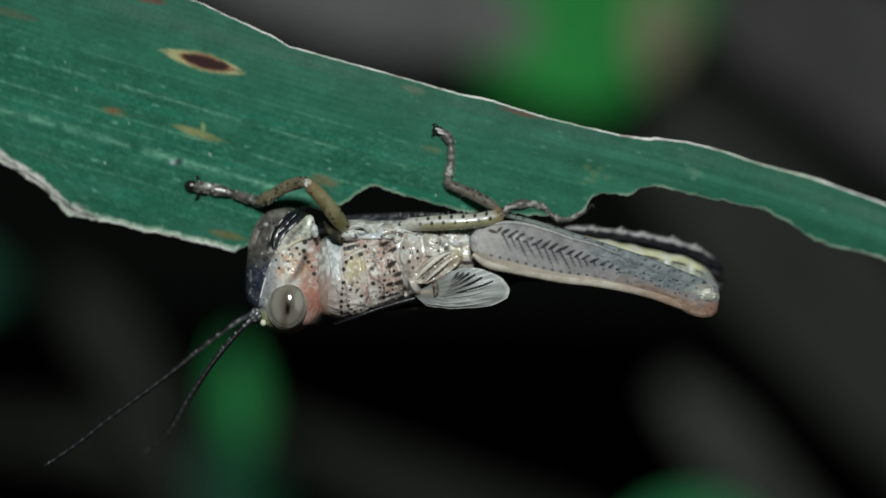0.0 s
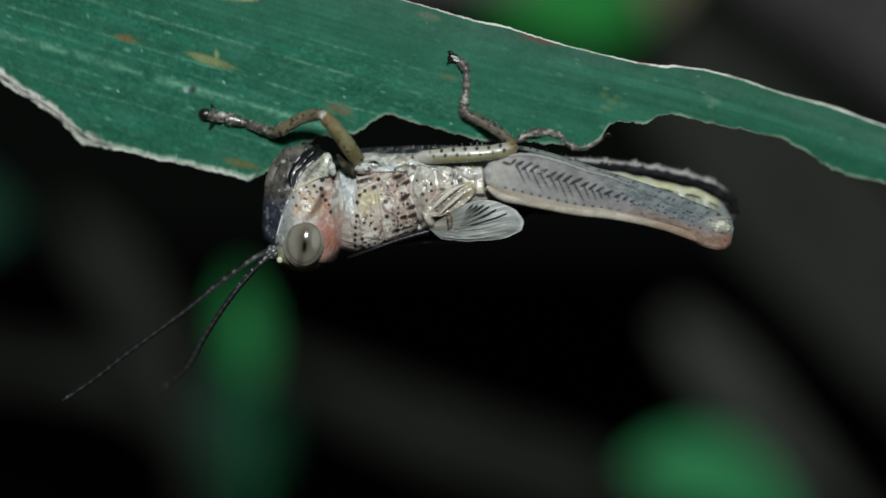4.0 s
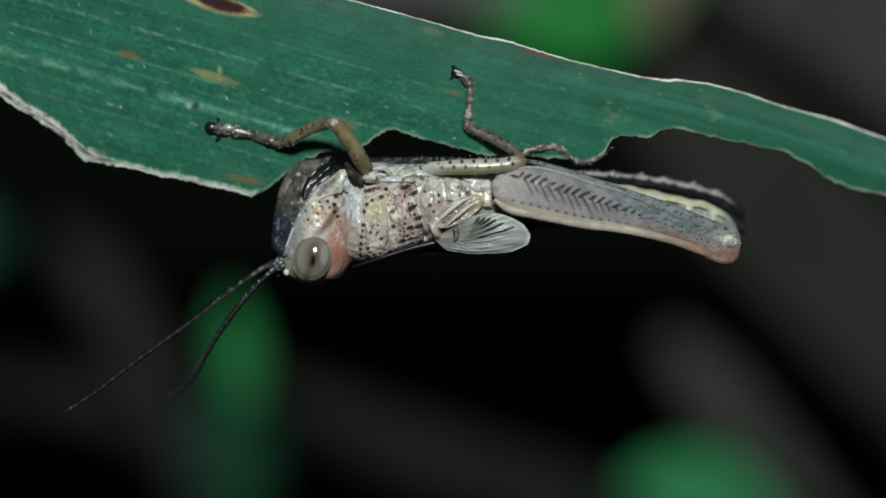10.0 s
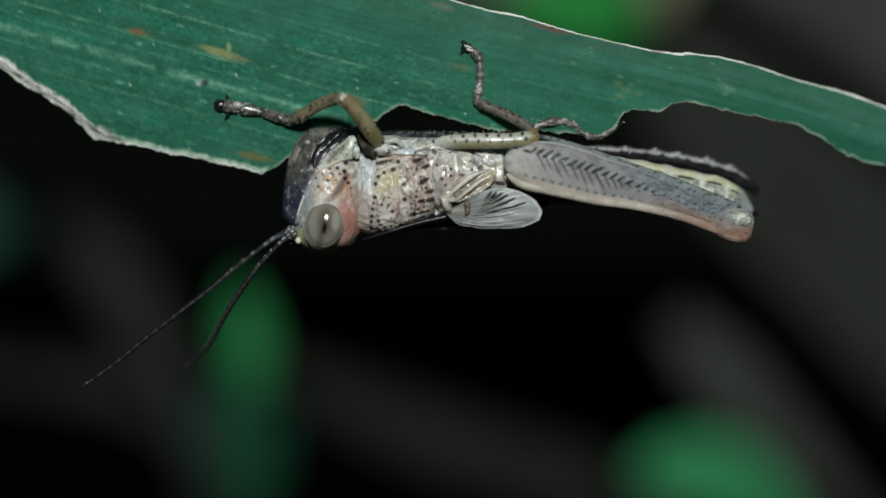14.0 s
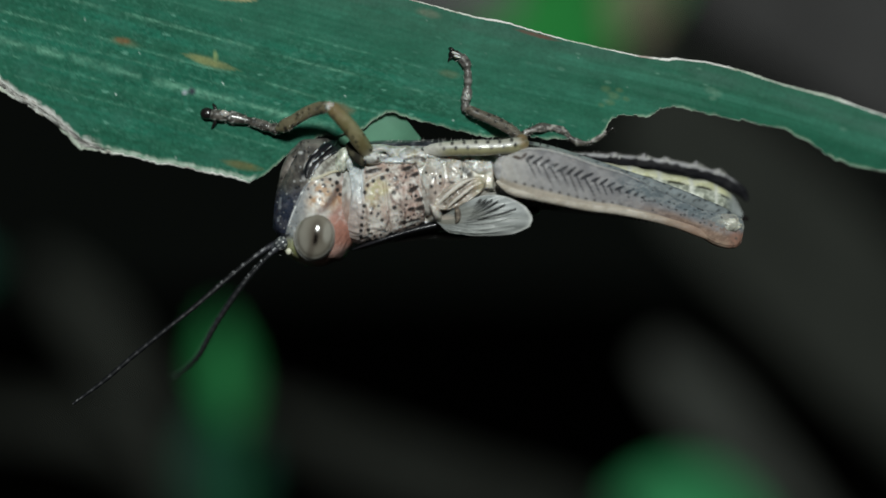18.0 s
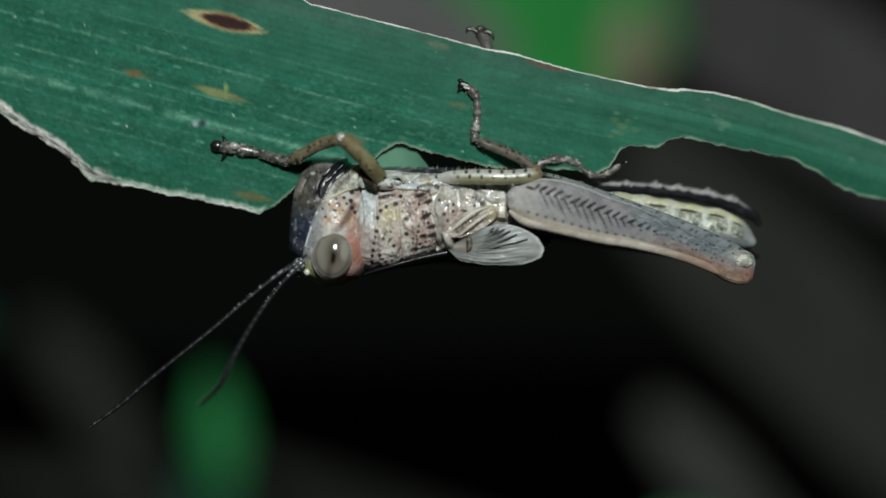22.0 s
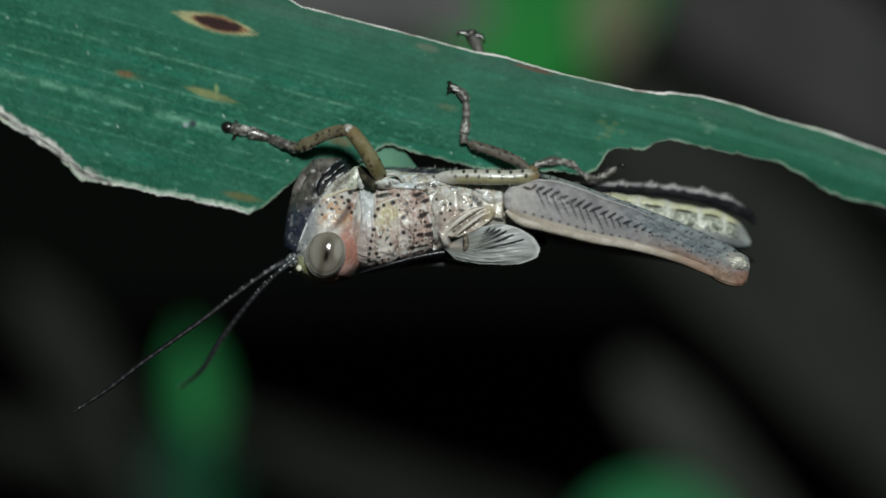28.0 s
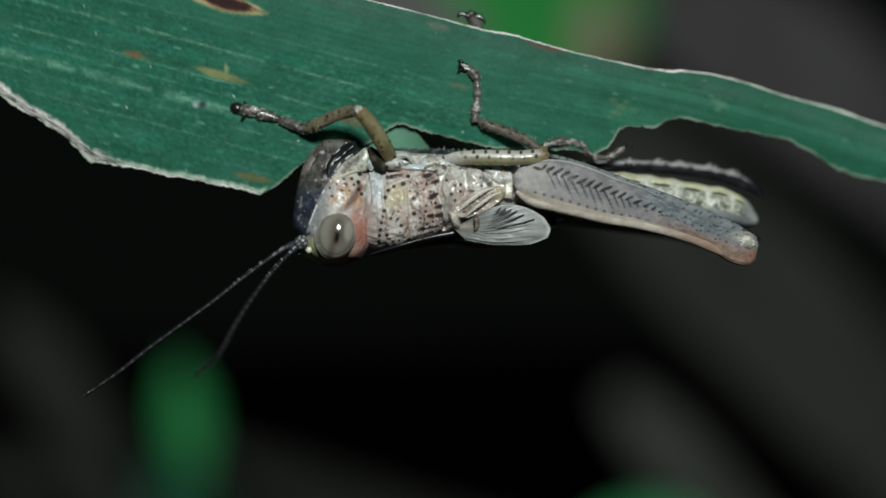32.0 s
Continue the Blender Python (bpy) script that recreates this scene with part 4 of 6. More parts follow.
ribbon("face_ridge", on_head([(554, 317, 0.9, 2), (544, 330, 1.7, 2.5), (533, 350, 1.8, 2.5), (523, 374, 1.7, 2.5), (514, 398, 1.0, 2)], 1), SHINY, head, lambda u, v, s, c, f: mix((0.25, 0.26, 0.28), (0.68, 0.69, 0.7), step(0.3, 0.5, grain(v / 5, u * 0, 343))), 60, 12, "pale seam beside the face", 0.4)
ribbon("cheek_ridge", on_head([(548, 320, 1.2, 2), (570, 313, 1.8, 2.4), (592, 304, 1.8, 2.4), (620, 298, 1.0, 2)], 0), CUTICLE, head, (0.54, 0.49, 0.37), label="cream ridge across the cheek")
# the jaw's pale edge, then two raised pale lines that imitate highlights
ribbon("jaw_edge_glint", on_head([(600, 266, 1.0, 2), (584, 276, 1.8, 2.6), (568, 289, 2.0, 2.6), (558, 303, 1.8, 2.6), (553, 316, 1.0, 2)], 2), WET, head, lambda u, v, s, c, f: mix((0.03, 0.03, 0.035), (0.62, 0.63, 0.65), step(0.46, 0.64, rough_grain(u / 7, v / 7, 361))), 50, 12, "pale wet edge and painted glint of the jaw", 0.4)
ribbon("jaw_edge_glint", on_head([(583, 247, 0.8, 2), (571, 259, 1.6, 2.4), (560, 270, 1.5, 2.4), (549, 277, 0.8, 2)], 7), WET, head, lambda u, v, s, c, f: mix((0.03, 0.03, 0.035), (0.62, 0.63, 0.65), step(0.46, 0.64, rough_grain(u / 7, v / 7, 361))), 50, 12, "pale wet edge and painted glint of the jaw", 0.5)
ribbon("jaw_edge_glint", on_head([(592, 256, 0.7, 2), (580, 266, 1.2, 2), (568, 278, 1.2, 2), (557, 286, 0.7, 2)], 8), WET, head, lambda u, v, s, c, f: mix((0.03, 0.03, 0.035), (0.62, 0.63, 0.65), step(0.5, 0.68, rough_grain(u / 7, v / 7, 362))), 50, 12, "painted grey glint of the jaw", 0.5)
ribbon("lip", on_head([(503, 322, 3, 4), (512, 303, 11, 8), (524, 287, 15, 10), (540, 268, 12, 10), (556, 252, 7, 8), (566, 246, 2, 3)], -3), CUTICLE, head,
       lambda u, v, s, c, f: mix(mix((0.075, 0.068, 0.06), (0.21, 0.19, 0.17), step(0.2, 0.8, rough_grain(u / 10, v / 11, 77))), (0.012, 0.012, 0.013), 0.9 * spots(u, v, 10, 0.5, 2.4, 78)), 60, 40, "mottled grey-brown upper lip", 0.25)
ribbon("mandible", on_head([(547, 314, 3, 4), (550, 296, 7, 5), (564, 278, 9, 6), (580, 264, 10, 6), (596, 250, 5, 5), (602, 245, 2, 3)], -1), JAW, head, (0, 0, 0), 44, 30, "black glossy jaw", 0.2)
palp_paint = lambda u, v, s, c, f: mix(mix((0.3, 0.31, 0.25), (0.58, 0.6, 0.52), step(0.3, 0.65, rough_grain(u / 6, v / 6, 79))), BLACK, 0.8 * spots(u, v, 11, 0.4, 2.2, 81))
lobe("palp", (611, 281, -50), (13, 23, 8), 0.25, WET, head, palp_paint, "pale greenish wet mouth feeler", 0.2)
lobe("palp", (622, 288, -52), (7, 13, 6), -0.1, WET, head, lambda u, v, s, c, f: mix((0.36, 0.39, 0.37), (0.6, 0.62, 0.62), step(0.4, 0.6, rough_grain(u / 5, v / 5, 82))), "white wet mouth feeler", 0.2)
ribbon("palp", [(566, 262, 20, 4, 4), (580, 248, 26, 5, 5), (592, 240, 28, 4.5, 4.5), (600, 236, 26, 2, 2)], SHINY, head, (0.14, 0.14, 0.14), 20, 12, "short mouth feeler")
q = rng.uniform(0, 1, (120, 3))
hv = 270 + 180 * q[:, 0]
hu = np.interp(hv, [270, 300, 350, 400, 450], [528, 508, 499, 491, 496])
bristles("face_hair", np.c_[hu + 3 + 26 * q[:, 1], hv, -8 - 34 * q[:, 1]], np.c_[hu + 25 * q[:, 1] - 2 * q[:, 2], hv - 3 + 5 * q[:, 2], -12 - 36 * q[:, 1]], 0.4, head, label="tiny pale hairs on the face")


def feeler_paint(u, v, s, c, f):
    q = np.modf(s * 22)[0]
    col = mix((0.009, 0.0095, 0.011), (0.035, 0.036, 0.04), step(0.84, 0.95, q))
    # pale glints at root and tip, painted rather than reflected
    glint = step(0.64, 0.76, rough_grain(s * 120, c * 2, 151)) * step(-0.2, 0.3, -c) * (step(0.34, 0.18, s) + step(0.88, 0.95, s))
    return mix(mix(col, (0.03, 0.03, 0.038), 0.8 * step(0.12, 0.04, s)), (0.45, 0.46, 0.48), 0.75 * np.clip(glint, 0, 1))


feeler_shape = lambda s, c, f, u, v: 1 - 0.22 * step(0.75, 0.95, np.modf(s * 22)[0])
FEELER_NEAR, FEELER_FAR = (502, 430, -30), (490, 427, 26)
feeler_far = tube("feeler", [(490, 427, 26, 5, 5), (467, 441, 24, 4.4, 4.4), (435, 464, 20, 4.4, 4.4), (400, 491, 16, 4.8, 4.8), (350, 531, 10, 4.8, 4.8), (303, 566, 4, 4.4, 4.4), (240, 613, 0, 4.6, 4.6), (182, 659, -4, 4.2, 4.2), (131, 694, -8, 2.6, 2.6)],
                  132, 12, FEELER, head, feeler_paint, FEELER_FAR, "long dark ringed feeler", relief=feeler_shape)
feeler_near = tube("feeler", [(502, 430, -30, 6, 6), (486, 443, -38, 5, 5), (455, 474, -56, 5.2, 5.2), (424, 511, -76, 5.2, 5.2), (400, 544, -96, 5.2, 5.2), (380, 574, -114, 5, 5), (345, 631, -150, 4.5, 4.5), (305, 664, -185, 2.2, 2.2)],
                   132, 12, FEELER, head, feeler_paint, FEELER_NEAR, "long dark ringed feeler pointing forward", relief=feeler_shape)


# ---- wing pads ----
def wing_pad(name, at, w0, reach, turns, label, veins, paint, bulge=16):
    """A fan from its hinge; turns in degrees from right, downward."""
    n, m = 60, 170
    a = np.radians(np.linspace(*turns, m))
    s = np.linspace(0.02, 1, n)
    far = np.array([reach(np.degrees(x)) for x in a])
    aa, ss = np.meshgrid(a, s)
    rr = ss * far[None, :]
    k = np.linspace(0, 1, m)[None, :] + 0 * ss
    wave = np.cos(k * veins * 2 * np.pi)
    u, v = at[0] + rr * np.cos(aa), at[1] + rr * np.sin(aa)
    w = w0 + 26 * (1 - ss) ** 3 - bulge * np.sin(np.pi * k) * np.sin(np.pi * np.clip(ss, 0, 1) * 0.8) - 0.4 * wave * ss
    col = paint(k.ravel(), ss.ravel(), wave.ravel())
    f = sheet_faces(n, m)
    t = n * m
    loop = np.r_[np.arange(0, m), np.arange(2 * m - 1, t, m), np.arange(t - 2, t - m - 1, -1), np.arange(t - 2 * m, 0, -m)]
    nxt = np.roll(loop, -1)
    link(name, np.r_[P(u.ravel(), v.ravel(), w.ravel()), P(u.ravel(), v.ravel(), w.ravel() + 5)],
         np.r_[f[:, ::-1], f + t, np.stack([nxt, loop, loop + t, nxt + t], -1)], WING, hopper, np.r_[col, col], hopper["at"], label)


def pad_paint(k, s, wave):
    col = mix((0.165, 0.174, 0.17), (0.215, 0.226, 0.222), step(0.2, 0.8, 0.5 + 0.5 * wave))
    col = mix(col, (0.24, 0.258, 0.262), 0.7 * step(0.5, 0.85, s) * step(0.5, 0.25, k))
    col = mix(col, (0.2, 0.205, 0.185), 0.6 * (1 - step(0.05, 0.2, np.abs(s - 0.42))) * step(0.5, 0.3, k))
    col = mix(col, (0.17, 0.16, 0.13), 0.7 * (1 - step(0.06, 0.2, np.hypot(s - 0.16, (k - 0.55) * 0.5))))
    col = mix(col, (0.45, 0.46, 0.44), 0.75 * step(0.95, 0.985, s))
    return mix(col, (0.42, 0.36, 0.31), 0.8 * step(0.3, 0.12, s) * step(0.45, 0.3, k))


wing_pad("hind_wing_pad", (774, 387), -68, lambda d: np.interp(d, [-28.2, -26, -21.7, -15.4, -7.7, -1.6, 0.6, 4.5, 10.4, 17.4, 28.5, 43.6], [80, 96, 117, 140, 163, 173, 173, 169, 142, 94, 53, 29]), (-28.2, 43.6),
         "greyish fan-shaped wing pad with dark veins", 9.3, pad_paint, 9)
for line in (((824, 390), (855, 386), (886, 379), (918, 369)), ((832, 385), (860, 377), (880, 370), (899, 361)), ((838, 378), (860, 369), (874, 362), (887, 355)), ((841, 373), (856, 365), (867, 358), (877, 352)),
             ((843, 366), (852, 361), (860, 356), (867, 351)), ((845, 360), (850, 357), (854, 353), (858, 350))):
    tube("vein", [(x, y, w, a, 1.2) for (x, y), w, a in zip(line, (-77, -79.5, -80.5, -78), (0.25, 0.8, 1.35, 0.9))], 24, 8, FEELER, hopper, (0.012, 0.012, 0.014) if line[0][1] > 370 else (0.05, 0.05, 0.05), label="dark vein of the wing pad")
for line in (((800, 400), (850, 405), (900, 399), (942, 391)), ((798, 405), (845, 411), (895, 407), (932, 399)), ((830, 396), (870, 393), (910, 386), (942, 383)), ((850, 387), (880, 384), (905, 378), (930, 372))):
    tube("vein", [(x, y, w, a, 1.2) for (x, y), w, a in zip(line, (-72, -77.5, -76.5, -71), (0.6, 1.2, 1.1, 0.5))], 24, 8, WING, hopper, (0.36, 0.375, 0.365), label="pale vein of the wing pad")
ribbon("wing_scar", [(812, 362, -66, 2, 2), (815, 372, -73.5, 4.5, 2), (816, 384, -74, 4, 2), (812, 393, -68, 1.5, 2)], THIGH_SKIN, hopper, lambda u, v, s, c, f: mix((0.09, 0.07, 0.055), (0.26, 0.22, 0.18), step(0.4, 0.65, rough_grain(u / 5, v / 6, 342))), label="brown scar at the root of the wing pad")
for line, wide in ((((780, 361), (797, 345), (814, 331), (832, 320), (847, 314)), 4.2), (((798, 366), (812, 353), (826, 342), (838, 333), (848, 327)), 3.2)):
    tube("wing_rib", [(x, y, w, wide * a, 3.4 * a) for (x, y), w, a in zip(line, (-68, -76, -79, -77, -70), (0.4, 1, 1, 0.8, 0.3))], 50, 20, THIGH_SKIN, hopper,
         lambda u, v, s, c, f: mix(mix((0.5, 0.45, 0.39), (0.68, 0.65, 0.61), step(-0.2, 0.6, c)), (0.08, 0.06, 0.045), 0.9 * step(-0.35, -0.6, c) * step(0.42, 0.58, grain(u / 3.4, v / 3.4, 87))), label="pale notched rib of the front wing pad", relief=lumps(10, 0.25, 31))
tube("far_wing_pad", [(700, 424, 20, 1.5, 6), (735, 417, 20, 5, 12), (775, 412, 20, 7, 14), (830, 417, 20, 5, 12), (880, 410, 20, 2, 5)], 30, 14, WING, hopper, (0.42, 0.44, 0.46), label="pale wing pad of the other side")
tube("back_stripe", [(630, 438, 0, 2, 20), (660, 428, 0, 6, 38), (720, 409, 0, 8, 44), (780, 395, 0, 10, 44), (860, 386, 0, 10, 40), (960, 372, 0, 6, 30)], 60, 20, SHINY, hopper,
     (0.014, 0.014, 0.017), label="glossy black stripe along the back")


# ---- legs ----
def leg_paint(base, dark, cell, chance, size, k, tip=None):
    def paint(u, v, s, c, f):
        col = mix(base, np.array(base) * 1.35, step(0.3, 0.7, rough_grain(u / 10, v / 10, k)))
        if tip is not None:
            col = mix(col, tip, step(0.5, 1.0, s))
        return mix(col, dark, 0.9 * spots(u, v, cell, chance, size, k))
    return paint


def leg_hair(name, ctrl, count, length, parent, crest=False, thick=0.55, label="fine pale hairs"):
    count, length, thick = count * 2 // 3, length * 0.6, thick * 0.55
    c = curve(ctrl, 60)
    i = rng.randint(2, 57, count)
    a = rng.uniform(math.pi - 0.9, math.pi + 0.9, count) if crest else rng.uniform(0, 2 * np.pi, count)
    t = np.gradient(c[:, :2], axis=0)[i]
    t /= np.linalg.norm(t, axis=1)[:, None]
    nn = np.stack([t[:, 1], -t[:, 0]], -1)
    r = np.c_[c[i, :2] + nn * (c[i, 3] * np.cos(a))[:, None], c[i, 2] + c[i, 4] * np.sin(a)]
    ln = length * rng.uniform(0.5, 1.2, count)
    tip = np.c_[r[:, :2] + nn * (ln * np.cos(a))[:, None] + t * (ln * 0.7)[:, None], r[:, 2] + ln * np.sin(a)]
    return bristles(name, r, tip, thick, parent, label=label)


# hind leg, near side
THIGH = (885, 300, -60)
THIGH_LINE = [(878, 299, -60, 8, 6), (888, 299, -64, 20, 15), (908, 301, -70, 34, 20), (950, 306, -76, 46, 23), (1000, 318, -78, 47, 23), (1050, 332, -72, 43, 22), (1100, 342, -66, 38, 20),
              (1150, 358, -60, 30, 18), (1200, 375, -52, 25, 17), (1250, 395, -44, 25, 17), (1285, 408, -42, 31, 18), (1304, 411, -37, 30, 15), (1316, 413, -34, 23, 11), (1321, 414, -32, 12, 5)]


def thigh_paint(u, v, s, c, f):
    n = rough_grain(u / 16, v / 9, 91)
    col = mix((0.185, 0.18, 0.19), (0.26, 0.252, 0.26), step(0.3, 0.7, n))
    col = mix(col, (0.47, 0.45, 0.435), 0.8 * step(0.2, 0.03, s) + 0.25 * step(0.7, 0.3, s) * step(0.2, -0.3, c))
    # pale lower keel, rosy knee
    col = mix(col, mix((0.40, 0.345, 0.29), (0.52, 0.465, 0.4), n), step(-0.46, -0.56, c))
    col = mix(col, mix((0.1, 0.125, 0.14), (0.2, 0.225, 0.235), step(0.35, 0.65, rough_grain(u / 9, v / 5, 171))), 0.88 * step(-0.1, 0.3, c) * step(0.4, 0.6, s))
    col = mix(col, mix((0.17, 0.105, 0.075), (0.33, 0.22, 0.16), step(0.3, 0.7, rough_grain(u / 14, v / 6, 172))), 0.85 * step(0.5, 0.8, s) * step(0.1, -0.35, c))
    col = mix(col, (0.28, 0.15, 0.115), 0.8 * step(0.93, 0.97, s) * step(0.2, -0.2, c))
    col = mix(col, (0.38, 0.38, 0.33), 0.75 * step(0.84, 0.92, s) * step(0.1, 0.4, c) * step(0.35, 0.6, rough_grain(u / 9, v / 7, 137)))
    # herringbone: a row of leaning drops, each with a beaded line below it
    mid = np.interp(u, (900, 915, 1000, 1050, 1110, 1200), (270, 275, 303, 318, 339, 372))
    d = mid - v
    lane = (u - 1.05 * d - 981 + 1.6 * np.sin(u / 9.0)) / 14.8
    own = hashed(np.round(lane), 0 * lane, 143)
    tall = 12.5 * np.interp(u, (930, 960, 1040, 1110, 1150), (0.8, 1, 0.95, 0.7, 0.4)) * (0.85 + 0.3 * own)
    fat = 2.8 * np.sqrt(np.clip(1 - ((d - 0.3 * tall) / (0.75 * tall)) ** 2, 0, 1)) * np.interp(u, (1000, 1110), (1, 0.8)) + 0.6 * (rough_grain(u / 3, v / 3, 144) - 0.5)
    up = (1 - step(fat - 0.7, fat + 0.7, np.abs(lane - np.round(lane)) * 14.8 * 0.69)) * (fat > 0.5) * step(934, 941, u) * step(1158, 1140, u)
    deep = v - mid
    lane = (u - 0.55 * deep - 981 + 1.6 * np.sin(u / 9.0)) / 14.8
    own = hashed(np.round(lane), 0 * lane, 145)
    reach = np.interp(u, (925, 945, 1000, 1060, 1115), (10, 26, 36, 28, 4)) * (0.8 + 0.4 * own)
    pitch = 5.8
    bead = np.hypot((lane - np.round(lane)) * 14.8 * 0.88, 0.82 * (np.modf(deep / pitch + own + 9)[0] - 0.5) * pitch)
    size = 2.5 - 0.02 * deep
    dn = (1 - step(size - 0.8, size + 0.8, bead)) * step(-2, 0, deep) * step(reach, reach - 4, deep) * step(930, 938, u)
    blotch = 0.75 + 0.25 * step(0.3, 0.6, rough_grain(u / 4, v / 4, 147))
    col = mix(col, (0.018, 0.018, 0.023), 0.93 * dn * step(1.15 * reach, 0.5 * reach, deep))
    col = mix(col, (0.008, 0.008, 0.012), 0.98 * up * blotch)
    col = mix(col, (0.04, 0.022, 0.015), 0.9 * blots(u, v, ((921, 279, 9, 3, 15), (933, 276, 7, 2.6, -45))))
    col = mix(col, (0.02, 0.022, 0.026), 0.85 * spots(u, v, 11, 0.4, 2.0, 98, 1.5, 0.5) * step(1090, 1125, u) * step(1290, 1260, u) * step(-0.3, 0.0, c))
    col = mix(col, (0.5, 0.49, 0.48), 0.7 * (1 - step(0.02, 0.06, np.abs(c - 0.93))) * step(0.62, 0.5, s))
    col = mix(col, (0.07, 0.09, 0.11), 0.5 * step(0.5, 0.7, rough_grain(u / 7, v / 4, 145)) * step(0.4, 0.55, s) * step(0.95, 0.8, s) * step(-0.2, 0.1, c))
    col = mix(col, (0.2, 0.13, 0.1), 0.75 * step(0.48, 0.66, rough_grain(u / 7, v / 6, 146)) * step(0.8, 0.92, s) * step(0.5, 0.1, c))
    col = mix(col, (0.05, 0.05, 0.055), 0.75 * spots(u, v, 13, 0.4, 2.6, 97) * step(0.45, 0.6, s) * step(-0.5, -0.3, c))
    row = (1 - step(0.03, 0.07, np.abs(c + 0.45))) * (1 - step(0.2, 0.45, np.abs(np.modf(u / 15.5 + 0.3)[0] - 0.5) * 2)) * step(0.6, 0.45, s) * step(0.06, 0.09, s)
    col = mix(col, (0.04, 0.035, 0.035), 0.8 * row)
    return mix(col, (0.12, 0.12, 0.13), 0.7 * (1 - step(0.01, 0.03, np.abs(c - 0.86))))


thigh = tube("hind_thigh", THIGH_LINE, 420, 220, THIGH_SKIN, hopper, thigh_paint, THIGH, "stout grey hind thigh with dark herringbone", power=0.85,
             relief=lambda s, c, f, u, v: 1 + 0.006 * np.sin((u - np.abs(c - 0.3) * 30) / 15.5 * 2 * np.pi) * step(0.9, 0.6, s) * step(-0.45, -0.3, c) + 0.03 * (1 - step(0.0, 0.06, np.abs(c + 0.75))))
lobe("thigh_base", (903, 299, -70), (24, 28, 14), -0.05, THIGH_SKIN, thigh, lambda u, v, s, c, f: mix(mix((0.33, 0.32, 0.325), (0.46, 0.45, 0.45), step(0.3, 0.7, rough_grain(u / 10, v / 10, 371))), (0.45, 0.4, 0.34), 0.7 * step(312, 328, v)),
     "milky wet root of the hind thigh", 0.16)
ribbon("keel", [(884, 320, -74, 3, 3), (905, 334, -80, 8, 6), (950, 345, -86, 9.5, 7), (1000, 356, -88, 9.5, 7), (1050, 366, -82, 9.5, 7), (1100, 372.5, -75, 9, 7), (1150, 382.5, -68, 9, 7), (1200, 395.5, -60, 9, 7), (1250, 414, -52, 9, 7), (1285, 431, -46, 5, 5)],
       THIGH_SKIN, thigh, lambda u, v, s, c, f: mix(mix((0.38, 0.335, 0.28), (0.5, 0.455, 0.4), step(0.3, 0.7, rough_grain(u / 14, v / 6, 135))), (0.25, 0.15, 0.105), 0.8 * step(0.55, 0.9, s)), 240, 20, "cream lower keel of the thigh")
lobe("knee_lobe", (1296, 399, -50), (23, 12, 11), 0.1, CUTICLE, thigh, lambda u, v, s, c, f: mix((0.3, 0.3, 0.26), (0.58, 0.57, 0.5), step(0.35, 0.6, rough_grain(u / 7, v / 7, 381))), "whitish lobe over the knee", 0.4)
ball("knee", (1292, 421, -29), (27, 18, 16), 0.3, THIGH_SKIN, thigh, lambda x, y, f: mix(mix((0.17, 0.1, 0.085), (0.42, 0.29, 0.24), step(0.35, 0.65, rough_grain(x * 3, y * 4, 101))), (0.46, 0.43, 0.36), step(-0.1, -0.6, y)), 40, 50, "rosy rounded knee")
q = rng.uniform(0, 1, (130, 2))
ku = 920 + 360 * q[:, 0]
kv = np.interp(ku, [920, 1000, 1100, 1200, 1280], [347, 364, 380.5, 401, 434])
kw = -74 + 0.1 * np.maximum(ku - 1000, 0)
bristles("keel_tooth", np.c_[ku, kv - 2, kw], np.c_[ku + 3, kv + 4 + 3 * q[:, 1], kw - 2], 1.3, thigh, label="tiny pale teeth under the thigh")
ribbon("knee_lobe", [(1258, 388, -48, 4, 5), (1278, 391, -50, 12, 8), (1298, 394, -48, 13, 8), (1312, 398, -41, 9, 6), (1318, 400, -37, 3, 3)], THIGH_SKIN, thigh, lambda u, v, s, c, f: mix(mix((0.22, 0.22, 0.21), (0.42, 0.4, 0.34), step(0.2, 0.8, rough_grain(u / 14, v / 8, 131))), (0.05, 0.05, 0.05), 0.8 * spots(u, v, 14, 0.3, 2.4, 132)), 36, 30, "pale lobe of the knee")
shin_line = [(1312, 396, -34, 6, 6), (1292, 384, -40, 11, 9), (1250, 366, -46, 13, 10), (1200, 346, -54, 13.5, 10), (1150, 326, -58, 12, 9), (1100, 306, -58, 9, 8), (1060, 290, -56, 7, 7), (1000, 268, -50, 5.5, 6), (950, 254, -46, 4, 5), (930, 250, -44, 2, 3)]
shin = tube("hind_shin", shin_line, 90, 14, THIGH_SKIN, thigh, leg_paint((0.15, 0.17, 0.178), (0.02, 0.022, 0.026), 10, 0.6, 3, 103, (0.13, 0.155, 0.14)), label="thin grey hind shin folded on the thigh")

tu = np.array([962.0, 990, 1016, 1041, 1068, 1094, 1121])
tv = np.interp(tu, [950, 1000, 1060, 1100, 1150], [252, 264, 286, 303, 324])
tw = -52 + 0.1 * np.maximum(tu - 1000, 0)
bristles("shin_thorn", np.c_[tu, tv + 2, tw], np.c_[tu + 3, tv - 9, tw - 3], 2.0, thigh, CLAW, "black thorns along the shin")

# hind leg, other side: its dark spiny shin shows above the belly
far_line = [(1330, 362, 49, 4, 4), (1322, 347, 48, 9, 7), (1300, 332, 46, 11, 7), (1240, 309, 40, 11, 7), (1150, 291, 30, 10, 7), (1090, 284, 25, 9, 7), (1040, 280, 20, 9, 6), (1010, 274, 17, 4, 4)]


FAR_SKIN = surface("dark_shin", None, 0.75, 0.3, 6000, 0.1, 0.2)


